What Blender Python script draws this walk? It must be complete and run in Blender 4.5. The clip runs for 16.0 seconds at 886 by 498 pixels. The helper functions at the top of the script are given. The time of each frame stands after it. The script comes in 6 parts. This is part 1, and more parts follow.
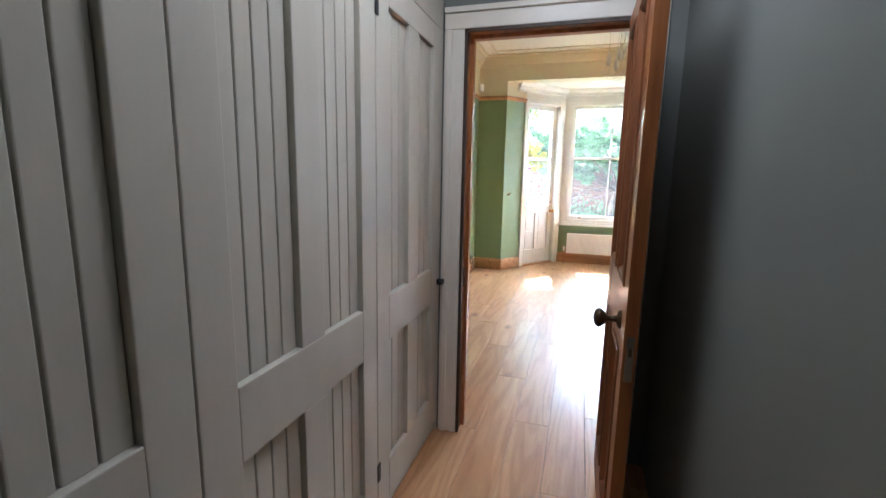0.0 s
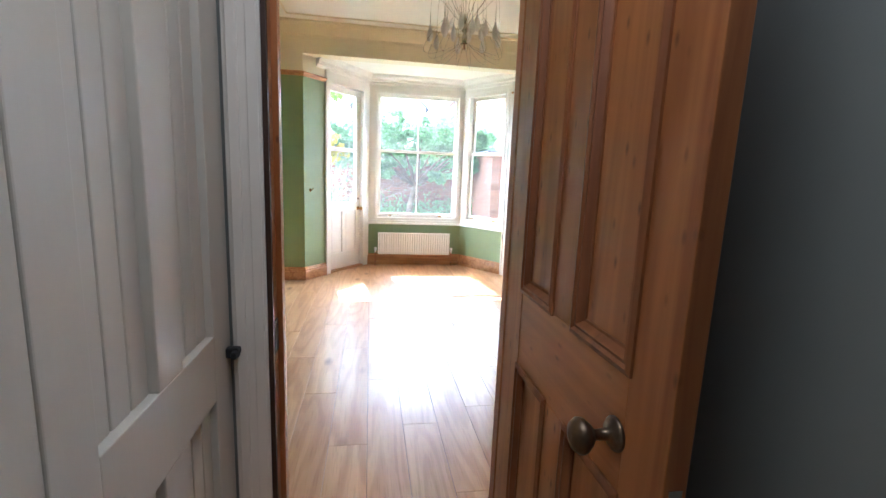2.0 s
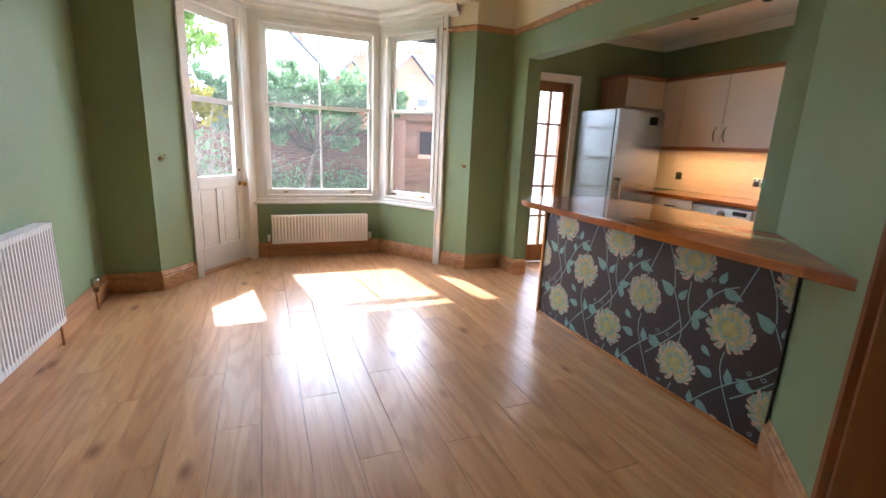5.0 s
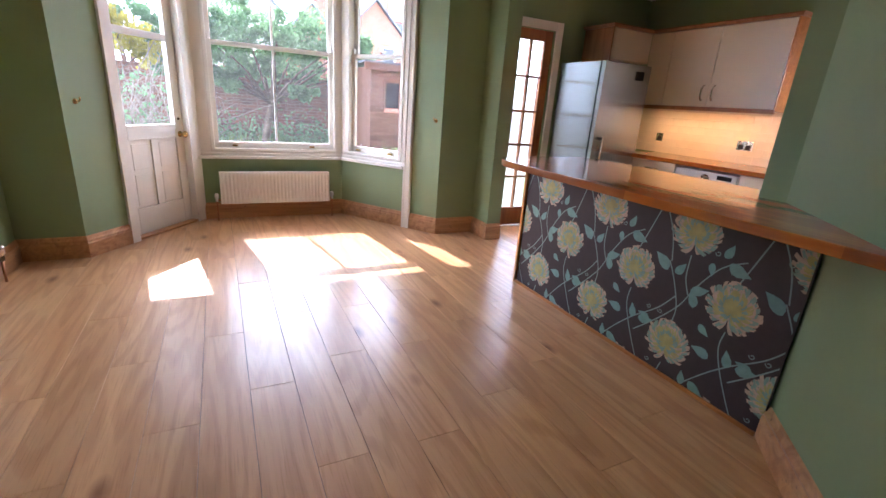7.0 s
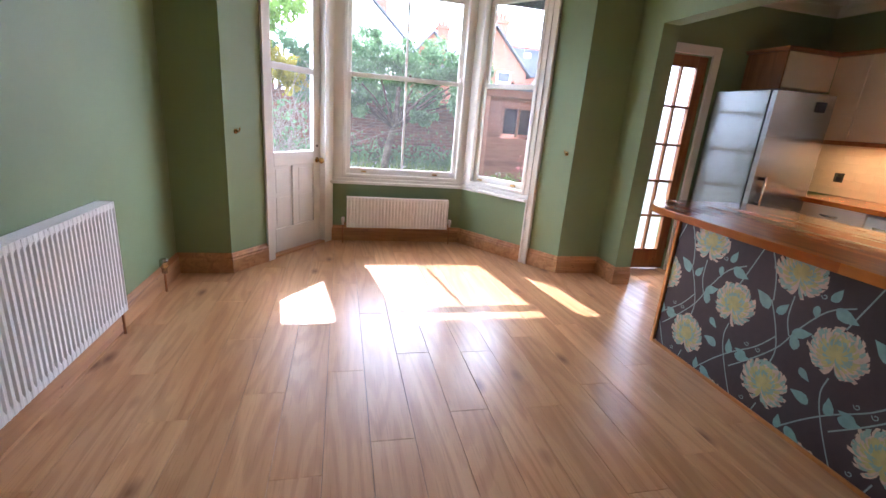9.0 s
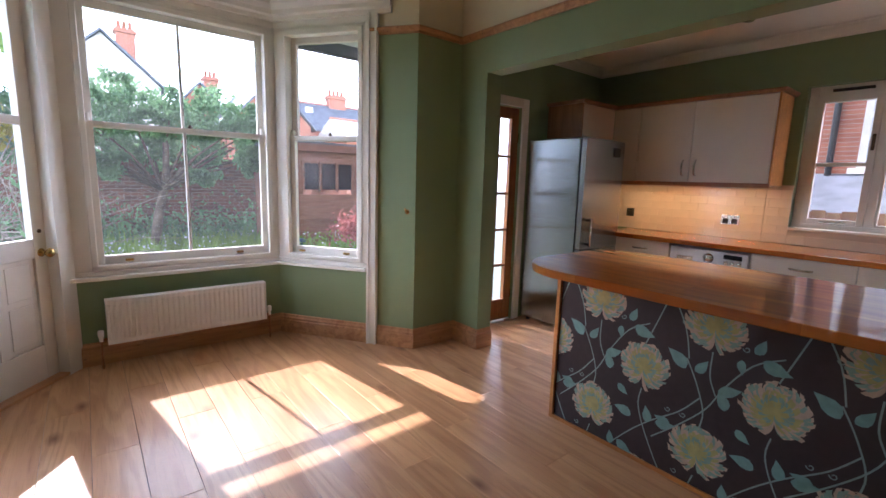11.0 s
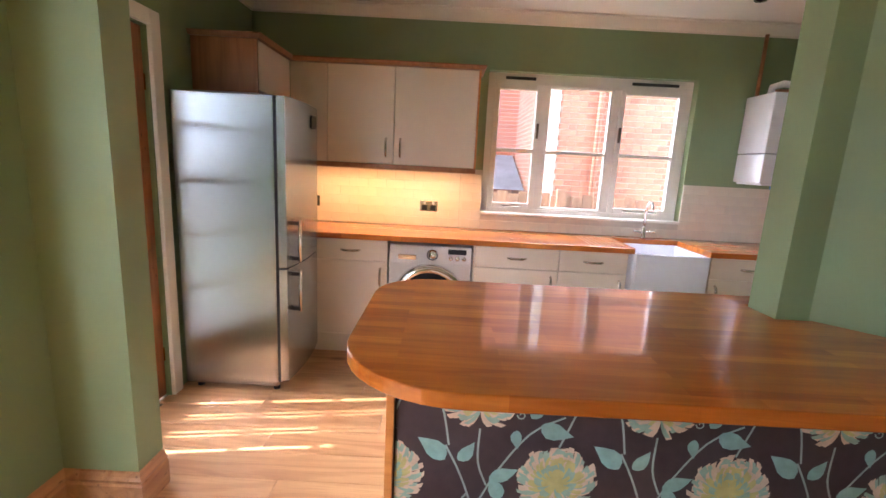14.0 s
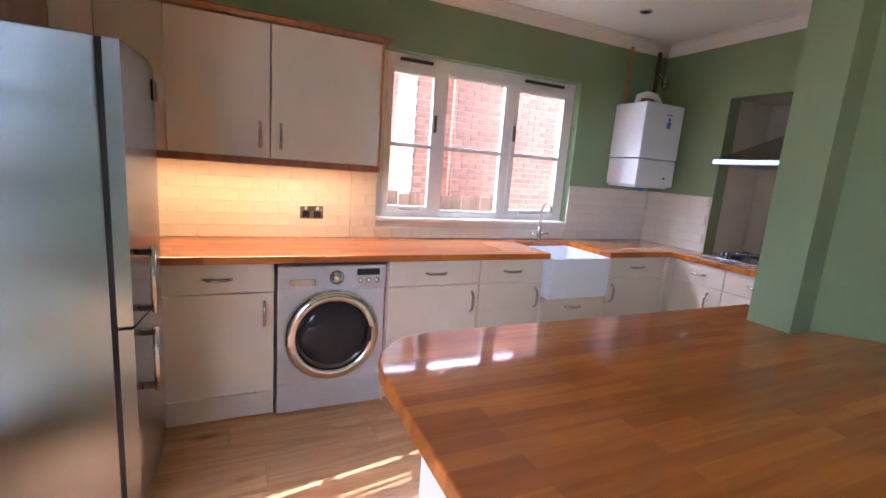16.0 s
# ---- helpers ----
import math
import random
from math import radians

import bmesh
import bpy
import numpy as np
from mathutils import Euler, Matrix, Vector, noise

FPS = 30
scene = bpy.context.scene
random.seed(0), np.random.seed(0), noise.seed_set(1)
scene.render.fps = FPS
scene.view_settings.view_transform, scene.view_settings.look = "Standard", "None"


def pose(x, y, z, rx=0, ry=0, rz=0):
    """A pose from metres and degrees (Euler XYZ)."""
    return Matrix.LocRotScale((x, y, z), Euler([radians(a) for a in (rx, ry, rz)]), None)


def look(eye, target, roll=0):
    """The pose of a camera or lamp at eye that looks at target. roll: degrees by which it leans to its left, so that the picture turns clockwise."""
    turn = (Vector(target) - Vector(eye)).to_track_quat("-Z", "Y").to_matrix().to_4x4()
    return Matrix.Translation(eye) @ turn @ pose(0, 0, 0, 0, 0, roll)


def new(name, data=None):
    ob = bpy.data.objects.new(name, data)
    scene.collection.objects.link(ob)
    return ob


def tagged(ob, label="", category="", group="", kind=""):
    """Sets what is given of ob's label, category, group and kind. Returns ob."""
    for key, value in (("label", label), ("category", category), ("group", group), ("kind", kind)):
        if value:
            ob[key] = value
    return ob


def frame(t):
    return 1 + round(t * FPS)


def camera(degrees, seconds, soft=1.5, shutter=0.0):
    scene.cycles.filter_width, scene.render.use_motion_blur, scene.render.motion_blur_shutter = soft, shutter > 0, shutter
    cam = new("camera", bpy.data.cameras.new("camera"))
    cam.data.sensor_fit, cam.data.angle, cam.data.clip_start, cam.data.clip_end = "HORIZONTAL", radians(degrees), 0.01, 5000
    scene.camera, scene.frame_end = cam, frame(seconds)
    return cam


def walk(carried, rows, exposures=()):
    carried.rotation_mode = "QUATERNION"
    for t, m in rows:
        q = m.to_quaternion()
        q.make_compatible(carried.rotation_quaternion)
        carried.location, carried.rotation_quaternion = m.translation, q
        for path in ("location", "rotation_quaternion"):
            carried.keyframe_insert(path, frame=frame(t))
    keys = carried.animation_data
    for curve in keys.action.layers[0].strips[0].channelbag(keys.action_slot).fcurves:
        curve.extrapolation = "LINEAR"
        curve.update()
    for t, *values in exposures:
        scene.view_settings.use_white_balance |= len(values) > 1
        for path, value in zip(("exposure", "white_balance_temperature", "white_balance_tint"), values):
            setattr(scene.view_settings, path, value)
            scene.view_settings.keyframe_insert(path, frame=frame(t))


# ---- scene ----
cam = camera(90.0, 16.0)
PATH = [
    (0, (0.125, -0.362, 1.367), (-0.449, 1.525, 1.035), 1.1),
    (0.5, (0.060, -0.204, 1.351), (-0.225, 1.746, 1.009), 0.5),
    (1, (-0.021, 0.061, 1.360), (-0.094, 2.036, 1.057), 1.6),
    (1.5, (-0.112, 0.278, 1.348), (0.002, 2.254, 1.058), 3.6),
    (2, (-0.145, 0.463, 1.349), (0.182, 2.408, 1.018), 2.3),
    (2.5, (-0.184, 0.666, 1.348), (0.177, 2.601, 0.995), 2.8),
    (3, (-0.121, 0.927, 1.365), (0.151, 2.879, 1.027), 2.9),
    (3.5, (-0.116, 1.153, 1.336), (0.214, 3.091, 0.964), 2.6),
    (4, (-0.107, 1.412, 1.335), (0.427, 3.289, 0.898), 2.6),
    (4.5, (-0.113, 1.595, 1.319), (0.504, 3.452, 0.905), 2.0),
    (5, (-0.085, 1.777, 1.294), (0.652, 3.580, 0.843), 2.5),
    (7.5, (0.016, 2.156, 1.256), (0.873, 3.840, 0.599), 4.4),
    (8, (-0.010, 2.237, 1.266), (0.413, 4.076, 0.604), 5.5),
    (10.5, (-0.159, 2.884, 1.393), (0.753, 4.619, 0.997), 1.6),
    (11, (-0.078, 3.202, 1.352), (1.165, 4.738, 1.044), 1.7),
    (11.5, (0.019, 3.452, 1.396), (1.453, 4.803, 1.050), 2.3),
    (12, (0.120, 3.722, 1.372), (1.758, 4.811, 1.008), 2.5),
    (12.5, (0.207, 3.975, 1.379), (2.011, 4.762, 1.026), 1.5),
    (13, (0.381, 4.205, 1.379), (2.259, 4.810, 1.056), 1.4),
    (13.5, (0.564, 4.339, 1.382), (2.501, 4.731, 1.074), 2.3),
    (14, (0.773, 4.535, 1.426), (2.737, 4.540, 1.047), 3.0),
    (14.5, (0.923, 4.734, 1.445), (2.873, 4.508, 1.062), 2.6),
    (15, (1.124, 4.903, 1.429), (3.045, 4.503, 1.045), 2.8),
    (15.5, (1.318, 5.016, 1.449), (3.178, 4.405, 1.040), 2.7),
    (16, (1.471, 5.085, 1.415), (3.259, 4.262, 1.059), 4.4),
]
EXPOSURES = [(0, 2.85, 5400, 14), (1.5, 2.8, 5350, 14), (2.5, 2.7, 5350, 14), (3.5, 2.6, 5350, 13), (4, 2.5, 5400, 13), (5, 1.85, 5850, 20), (8, 1.75, 5650, 27), (10.5, 1.2, 5650, 24), (11.7, 0.75, 5600, 27), (13, 1.6, 5900, 25), (14, 2.25, 6050, 26), (14.5, 2.2, 6000, 26), (16, 2.05, 5350, 27)]
walk(cam, [(t, look(eye, target, roll)) for t, eye, target, roll in PATH], EXPOSURES)

# ---- light ----
SUN = Vector((-0.17, 1.13, 1.0)).normalized()
world = bpy.data.worlds.new("sky")
scene.world = world
world.use_nodes = True
sky = world.node_tree.nodes.new("ShaderNodeTexSky")
sky.sky_type, sky.sun_disc = "NISHITA", False
sky.sun_elevation, sky.sun_rotation = math.asin(SUN.z), math.atan2(SUN.x, SUN.y)
world.node_tree.links.new(sky.outputs[0], world.node_tree.nodes["Background"].inputs[0])
world.node_tree.nodes["Background"].inputs[1].default_value = 0.15
sun = new("sun", bpy.data.lights.new("sun", "SUN"))
sun.data.energy, sun.data.angle, sun.data.color = 5.0, radians(0.5), (1.0, 0.96, 0.9)
sun.matrix_world = look(SUN * 30, (0, 0, 0))


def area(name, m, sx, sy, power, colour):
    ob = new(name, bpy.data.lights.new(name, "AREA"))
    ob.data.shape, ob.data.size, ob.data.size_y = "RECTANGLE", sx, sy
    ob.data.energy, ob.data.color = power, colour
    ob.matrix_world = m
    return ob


# daylight over the kitchen window, added hall fill, strip under the wall cabinets
# area lamp hidden above the window, standing in for sky light
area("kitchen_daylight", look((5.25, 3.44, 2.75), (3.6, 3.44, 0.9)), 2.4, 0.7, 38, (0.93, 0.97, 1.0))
# unseen fill lamp near the ceiling, added to brighten the hall
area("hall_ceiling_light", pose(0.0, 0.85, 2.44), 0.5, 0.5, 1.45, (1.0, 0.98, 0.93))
area("cabinet_strip_light", pose(4.14, 5.02, 1.374), 0.03, 1.25, 2.6, (1.0, 0.60, 0.24))


# ---- materials ----
def material(name, colour, rough=0.5, metal=0.0, vary=0.12, scale=4.0, bump=0.02, bump_scale=80.0, coat=0.0, stretch=(1, 1, 1), piece=0.0, dist=0.002, lit=0.0):
    """A surface with broad stains, fine grain and a little relief."""
    m = bpy.data.materials.new(name)
    m.use_nodes = True
    n, l = m.node_tree.nodes, m.node_tree.links
    b = n["Principled BSDF"]
    b.inputs["Roughness"].default_value, b.inputs["Metallic"].default_value = rough, metal
    b.inputs["Coat Weight"].default_value = coat
    b.inputs["Coat Roughness"].default_value = 0.08
    co = n.new("ShaderNodeTexCoord")
    mp = n.new("ShaderNodeMapping")
    mp.inputs["Scale"].default_value = stretch
    l.new(co.outputs["Object"], mp.inputs["Vector"])
    broad, fine = n.new("ShaderNodeTexNoise"), n.new("ShaderNodeTexNoise")
    broad.inputs["Scale"].default_value, broad.inputs["Detail"].default_value = scale, 4
    fine.inputs["Scale"].default_value, fine.inputs["Detail"].default_value = bump_scale, 3
    l.new(mp.outputs[0], broad.inputs["Vector"]), l.new(mp.outputs[0], fine.inputs["Vector"])
    ramp = n.new("ShaderNodeValToRGB")
    ramp.color_ramp.elements[0].position, ramp.color_ramp.elements[1].position = 0.3, 0.7
    ramp.color_ramp.elements[0].color = (*[c * (1 - vary) for c in colour], 1)
    ramp.color_ramp.elements[1].color = (*[min(1, c * (1 + vary)) for c in colour], 1)
    l.new(broad.outputs[0], ramp.inputs[0])
    out = ramp.outputs[0]
    if piece:
        info, hsv, rng = n.new("ShaderNodeObjectInfo"), n.new("ShaderNodeHueSaturation"), n.new("ShaderNodeMapRange")
        rng.inputs[3].default_value, rng.inputs[4].default_value = 1 - piece, 1 + piece
        l.new(info.outputs["Random"], rng.inputs[0]), l.new(rng.outputs[0], hsv.inputs["Value"]), l.new(out, hsv.inputs["Color"])
        out = hsv.outputs[0]
    l.new(out, b.inputs["Base Color"])
    if bump:
        bp = n.new("ShaderNodeBump")
        bp.inputs["Strength"].default_value, bp.inputs["Distance"].default_value = min(1, bump * 10), dist
        l.new(fine.outputs[0], bp.inputs["Height"]), l.new(bp.outputs[0], b.inputs["Normal"])
    if lit:
        tr, mx = n.new("ShaderNodeBsdfTranslucent"), n.new("ShaderNodeMixShader")
        mx.inputs[0].default_value = lit
        l.new(out, tr.inputs["Color"]), l.new(b.outputs[0], mx.inputs[1]), l.new(tr.outputs[0], mx.inputs[2])
        l.new(mx.outputs[0], n["Material Output"].inputs["Surface"])
    return m


def wood(name, dark, light, axis=1, rough=0.4, coat=0.0, knots=0.0, piece=0.15, grain=22.0):
    """Timber with long grain along an axis, offset from piece to piece; knots darken it here and there."""
    m = bpy.data.materials.new(name)
    m.use_nodes = True
    n, l = m.node_tree.nodes, m.node_tree.links
    b = n["Principled BSDF"]
    b.inputs["Roughness"].default_value, b.inputs["Coat Weight"].default_value = rough, coat
    b.inputs["Coat Roughness"].default_value = 0.06
    co, info, add = n.new("ShaderNodeTexCoord"), n.new("ShaderNodeObjectInfo"), n.new("ShaderNodeVectorMath")
    mul = n.new("ShaderNodeVectorMath")
    mul.operation, add.operation = "SCALE", "ADD"
    mul.inputs[0].default_value = (13.0, 29.0, 17.0)
    l.new(info.outputs["Random"], mul.inputs["Scale"])
    l.new(co.outputs["Object"], add.inputs[0]), l.new(mul.outputs[0], add.inputs[1])
    mp = n.new("ShaderNodeMapping")
    s = [grain] * 3
    s[axis] = grain / 14
    mp.inputs["Scale"].default_value = s
    l.new(add.outputs[0], mp.inputs["Vector"])
    g = n.new("ShaderNodeTexNoise")
    g.inputs["Scale"].default_value, g.inputs["Detail"].default_value, g.inputs["Distortion"].default_value = 1.0, 7, 1.2
    l.new(mp.outputs[0], g.inputs["Vector"])
    ramp = n.new("ShaderNodeValToRGB")
    ramp.color_ramp.elements[0].position, ramp.color_ramp.elements[1].position = 0.32, 0.68
    ramp.color_ramp.elements[0].color, ramp.color_ramp.elements[1].color = (*dark, 1), (*light, 1)
    l.new(g.outputs[0], ramp.inputs[0])
    out = ramp.outputs[0]
    if knots:
        k, kr, mix, kmp = n.new("ShaderNodeTexVoronoi"), n.new("ShaderNodeValToRGB"), n.new("ShaderNodeMix"), n.new("ShaderNodeMapping")
        ks = [5.0] * 3
        ks[axis] = 2.2
        kmp.inputs["Scale"].default_value = ks
        l.new(add.outputs[0], kmp.inputs["Vector"]), l.new(kmp.outputs[0], k.inputs["Vector"])
        kr.color_ramp.elements[0].position, kr.color_ramp.elements[1].position = 0.04, 0.17
        kr.color_ramp.elements[0].color, kr.color_ramp.elements[1].color = (knots, knots, knots, 1), (0, 0, 0, 1)
        l.new(k.outputs["Distance"], kr.inputs[0])
        mix.data_type = "RGBA"
        mix.inputs["B"].default_value = (*[c * 0.35 for c in dark], 1)
        l.new(kr.outputs[0], mix.inputs["Factor"]), l.new(out, mix.inputs["A"])
        out = mix.outputs["Result"]
    hsv, rng = n.new("ShaderNodeHueSaturation"), n.new("ShaderNodeMapRange")
    rng.inputs[3].default_value, rng.inputs[4].default_value = 1 - piece, 1 + piece
    l.new(info.outputs["Random"], rng.inputs[0]), l.new(rng.outputs[0], hsv.inputs["Value"]), l.new(out, hsv.inputs["Color"])
    l.new(hsv.outputs[0], b.inputs["Base Color"])
    bp = n.new("ShaderNodeBump")
    bp.inputs["Strength"].default_value, bp.inputs["Distance"].default_value = 0.12, 0.001
    l.new(g.outputs[0], bp.inputs["Height"]), l.new(bp.outputs[0], b.inputs["Normal"])
    return m


def oak(name, dark, light):
    """Oak laminate along y: arched growth rings, fine pores, scattered brown knots, a satin sheen."""
    m = wood(name, dark, light, 1, 0.34, 0.35, 0.0, 0.05, 6)
    n, l = m.node_tree.nodes, m.node_tree.links
    b = n["Principled BSDF"]
    b.inputs["Coat Roughness"].default_value = 0.22
    b.inputs["Specular IOR Level"].default_value = 0.35
    old = b.inputs["Base Color"].links[0].from_socket
    add = [k for k in n if k.bl_idname == "ShaderNodeVectorMath" and k.operation == "ADD"][0]

    def layer(src, stretch, lo, hi, tone, tex, scale, out=0, distortion=0.0):
        mp, ramp, mix = n.new("ShaderNodeMapping"), n.new("ShaderNodeValToRGB"), n.new("ShaderNodeMix")
        mp.inputs["Scale"].default_value = stretch
        l.new(add.outputs[0], mp.inputs["Vector"]), l.new(mp.outputs[0], tex.inputs["Vector"])
        tex.inputs["Scale"].default_value = scale
        ramp.color_ramp.elements[0].position, ramp.color_ramp.elements[1].position = lo, hi
        ramp.color_ramp.elements[0].color, ramp.color_ramp.elements[1].color = (*tone, 1), (1, 1, 1, 1)
        l.new(tex.outputs[out], ramp.inputs[0])
        mix.data_type, mix.blend_type = "RGBA", "MULTIPLY"
        mix.inputs["Factor"].default_value = 1.0
        l.new(src, mix.inputs["A"]), l.new(ramp.outputs[0], mix.inputs["B"])
        return mix.outputs["Result"]

    field, times, wave, mp = n.new("ShaderNodeTexNoise"), n.new("ShaderNodeMath"), n.new("ShaderNodeMath"), n.new("ShaderNodeMapping")
    times.operation, wave.operation = "MULTIPLY", "SINE"
    times.inputs[1].default_value = 55.0
    mp.inputs["Scale"].default_value = (5.5, 0.55, 1.0)
    field.inputs["Scale"].default_value, field.inputs["Detail"].default_value, field.inputs["Roughness"].default_value = 1.0, 2.0, 0.35
    l.new(add.outputs[0], mp.inputs["Vector"]), l.new(mp.outputs[0], field.inputs["Vector"])
    l.new(field.outputs[0], times.inputs[0]), l.new(times.outputs[0], wave.inputs[0])
    ramp, mix = n.new("ShaderNodeValToRGB"), n.new("ShaderNodeMix")
    ramp.color_ramp.elements[0].position, ramp.color_ramp.elements[1].position = 0.0, 0.35
    ramp.color_ramp.elements[0].color, ramp.color_ramp.elements[1].color = (1, 1, 1, 1), (0.93, 0.905, 0.88, 1)
    last = ramp.color_ramp.elements.new(1.0)
    last.color = (0.87, 0.83, 0.79, 1)
    mix.data_type, mix.blend_type = "RGBA", "MULTIPLY"
    mix.inputs["Factor"].default_value = 1.0
    l.new(wave.outputs[0], ramp.inputs[0]), l.new(old, mix.inputs["A"]), l.new(ramp.outputs[0], mix.inputs["B"])
    c = mix.outputs["Result"]
    pores = n.new("ShaderNodeTexNoise")
    pores.inputs["Detail"].default_value = 3
    c = layer(c, (150, 6, 1), 0.32, 0.46, (0.88, 0.84, 0.80), pores, 1.0)
    knots = n.new("ShaderNodeTexVoronoi")
    knots.inputs["Randomness"].default_value = 1.0
    c = layer(c, (4.2, 2.0, 0.0), 0.02, 0.17, (0.40, 0.30, 0.24), knots, 1.0)
    l.new(c, b.inputs["Base Color"])
    return m


def steel(name):
    """Upright-brushed sheet: reflections spread sideways and stay crisp up and down."""
    m = material(name, (0.42, 0.45, 0.455), 0.27, 1.0, vary=0.05, scale=1.5, bump=0.05, bump_scale=2.0, dist=0.002)
    n, l = m.node_tree.nodes, m.node_tree.links
    tan = n.new("ShaderNodeTangent")
    tan.direction_type, tan.axis = "RADIAL", "Z"
    n["Principled BSDF"].inputs["Anisotropic"].default_value = 1.0
    l.new(tan.outputs[0], n["Principled BSDF"].inputs["Tangent"])
    return m


def staves(name, a, b_, c):
    """Oiled butcher block: short glued staves along y, under a glossy coat."""
    m = wood(name, a, b_, 1, 0.4, 1.0, 0, 0.0, 30.0)
    n, l = m.node_tree.nodes, m.node_tree.links
    b = n["Principled BSDF"]
    n.remove(n["Bump"])
    b.inputs["Specular IOR Level"].default_value = 0.1
    old = b.inputs["Base Color"].links[0].from_socket
    co, mp, br, mix = n.new("ShaderNodeTexCoord"), n.new("ShaderNodeMapping"), n.new("ShaderNodeTexBrick"), n.new("ShaderNodeMix")
    mp.inputs["Rotation"].default_value = (0, 0, radians(90))
    l.new(co.outputs["Object"], mp.inputs["Vector"]), l.new(mp.outputs[0], br.inputs["Vector"])
    br.inputs["Scale"].default_value, br.inputs["Brick Width"].default_value, br.inputs["Row Height"].default_value = 1.0, 0.42, 0.041
    br.inputs["Mortar Size"].default_value, br.inputs["Bias"].default_value = 0.0, 0.0
    br.inputs["Color1"].default_value, br.inputs["Color2"].default_value, br.inputs["Mortar"].default_value = (1, 1, 1, 1), (*c, 1), (0.9, 0.85, 0.8, 1)
    br.offset = 0.37
    mix.data_type, mix.blend_type = "RGBA", "MULTIPLY"
    mix.inputs["Factor"].default_value = 1.0
    l.new(old, mix.inputs["A"]), l.new(br.outputs["Color"], mix.inputs["B"]), l.new(mix.outputs["Result"], b.inputs["Base Color"])
    return m


def brickwork(name, a, b_, mortar):
    m = material(name, a, 0.9, vary=0.3, scale=1.5, bump=0.06, bump_scale=60)
    n, l = m.node_tree.nodes, m.node_tree.links
    b = n["Principled BSDF"]
    co, mp, br, mix = n.new("ShaderNodeTexCoord"), n.new("ShaderNodeMapping"), n.new("ShaderNodeTexBrick"), n.new("ShaderNodeMix")
    mp.inputs["Rotation"].default_value = (radians(90), 0, 0)
    l.new(co.outputs["Object"], mp.inputs["Vector"]), l.new(mp.outputs[0], br.inputs["Vector"])
    br.inputs["Scale"].default_value, br.inputs["Brick Width"].default_value, br.inputs["Row Height"].default_value = 1.0, 0.225, 0.075
    br.inputs["Mortar Size"].default_value = 0.006
    br.inputs["Color1"].default_value, br.inputs["Color2"].default_value, br.inputs["Mortar"].default_value = (*a, 1), (*b_, 1), (*mortar, 1)
    old = b.inputs["Base Color"].links[0].from_socket
    mix.data_type = "RGBA"
    mix.inputs["Factor"].default_value = 0.7
    l.new(old, mix.inputs["A"]), l.new(br.outputs["Color"], mix.inputs["B"]), l.new(mix.outputs["Result"], b.inputs["Base Color"])
    return m


# veil: translucent share imitating glare haze on clear panes, glow in frosted ones
def glass(name, rough=0.0, tint=(1, 1, 1), veil=0.0):
    m = bpy.data.materials.new(name)
    m.use_nodes = True
    n, l = m.node_tree.nodes, m.node_tree.links
    b = n["Principled BSDF"]
    b.inputs["Base Color"].default_value = (*tint, 1)
    b.inputs["Transmission Weight"].default_value, b.inputs["Roughness"].default_value, b.inputs["IOR"].default_value = 1.0, rough, 1.1 if rough == 0 else 1.3
    if veil:
        t, mx = n.new("ShaderNodeBsdfTranslucent"), n.new("ShaderNodeMixShader")
        mx.inputs[0].default_value = veil
        l.new(b.outputs[0], mx.inputs[1]), l.new(t.outputs[0], mx.inputs[2]), l.new(mx.outputs[0], n["Material Output"].inputs["Surface"])
    return m


GREEN = material("sage_green_paint", (0.225, 0.30, 0.150), 0.55, vary=0.05, scale=1.5, bump=0.01, bump_scale=250)
CREAM = material("cream_paint", (0.74, 0.66, 0.47), 0.6, vary=0.04, scale=1.5, bump=0.01, bump_scale=250)
CEIL = material("ceiling_paint", (0.80, 0.76, 0.66), 0.7, vary=0.03, scale=1.2, bump=0.01, bump_scale=200)
WHITE = material("white_gloss_paint", (0.78, 0.74, 0.66), 0.3, vary=0.05, scale=5, bump=0.008, bump_scale=120)
WHITE_NEW = material("white_plastic", (0.80, 0.80, 0.80), 0.25, vary=0.02, bump=0)
RADIATOR = material("radiator_enamel", (0.82, 0.82, 0.80), 0.3, vary=0.03, bump=0)
GREY_WALL = material("grey_hall_paint", (0.20, 0.215, 0.20), 0.6, vary=0.06, scale=1.5, bump=0.012, bump_scale=250)
CUPBOARD = material("cupboard_paint", (0.60, 0.57, 0.49), 0.42, vary=0.05, scale=6, bump=0.012, bump_scale=70, stretch=(1, 1, 0.2))
PINE = wood("waxed_pine", (0.25, 0.080, 0.020), (0.41, 0.155, 0.043), 2, 0.42, 0.1, 0.75, 0.06, 16)
PINE_RAIL = wood("waxed_pine_door_rail", (0.25, 0.080, 0.020), (0.41, 0.155, 0.043), 0, 0.42, 0.1, 0.6, 0.05, 16)
PINE_DARK = wood("waxed_pine_moulding", (0.15, 0.048, 0.014), (0.26, 0.09, 0.026), 2, 0.5, 0.0, 0, 0.05, 16)
PINE_Y = wood("waxed_pine_board", (0.36, 0.16, 0.06), (0.56, 0.29, 0.12), 1, 0.42, 0.1, 0.7, 0.05, 16)
PINE_X = wood("waxed_pine_rail", (0.36, 0.16, 0.06), (0.56, 0.29, 0.12), 0, 0.42, 0.1, 0.7, 0.05, 16)
DARKPINE = wood("dark_wood_edge", (0.03, 0.014, 0.008), (0.06, 0.028, 0.014), 2, 0.5)
FLOOR = oak("oak_laminate", (0.55, 0.280, 0.122), (0.69, 0.390, 0.188))
FLOOR_EDGE = material("floor_joint", (0.06, 0.035, 0.02), 0.8, vary=0.1)
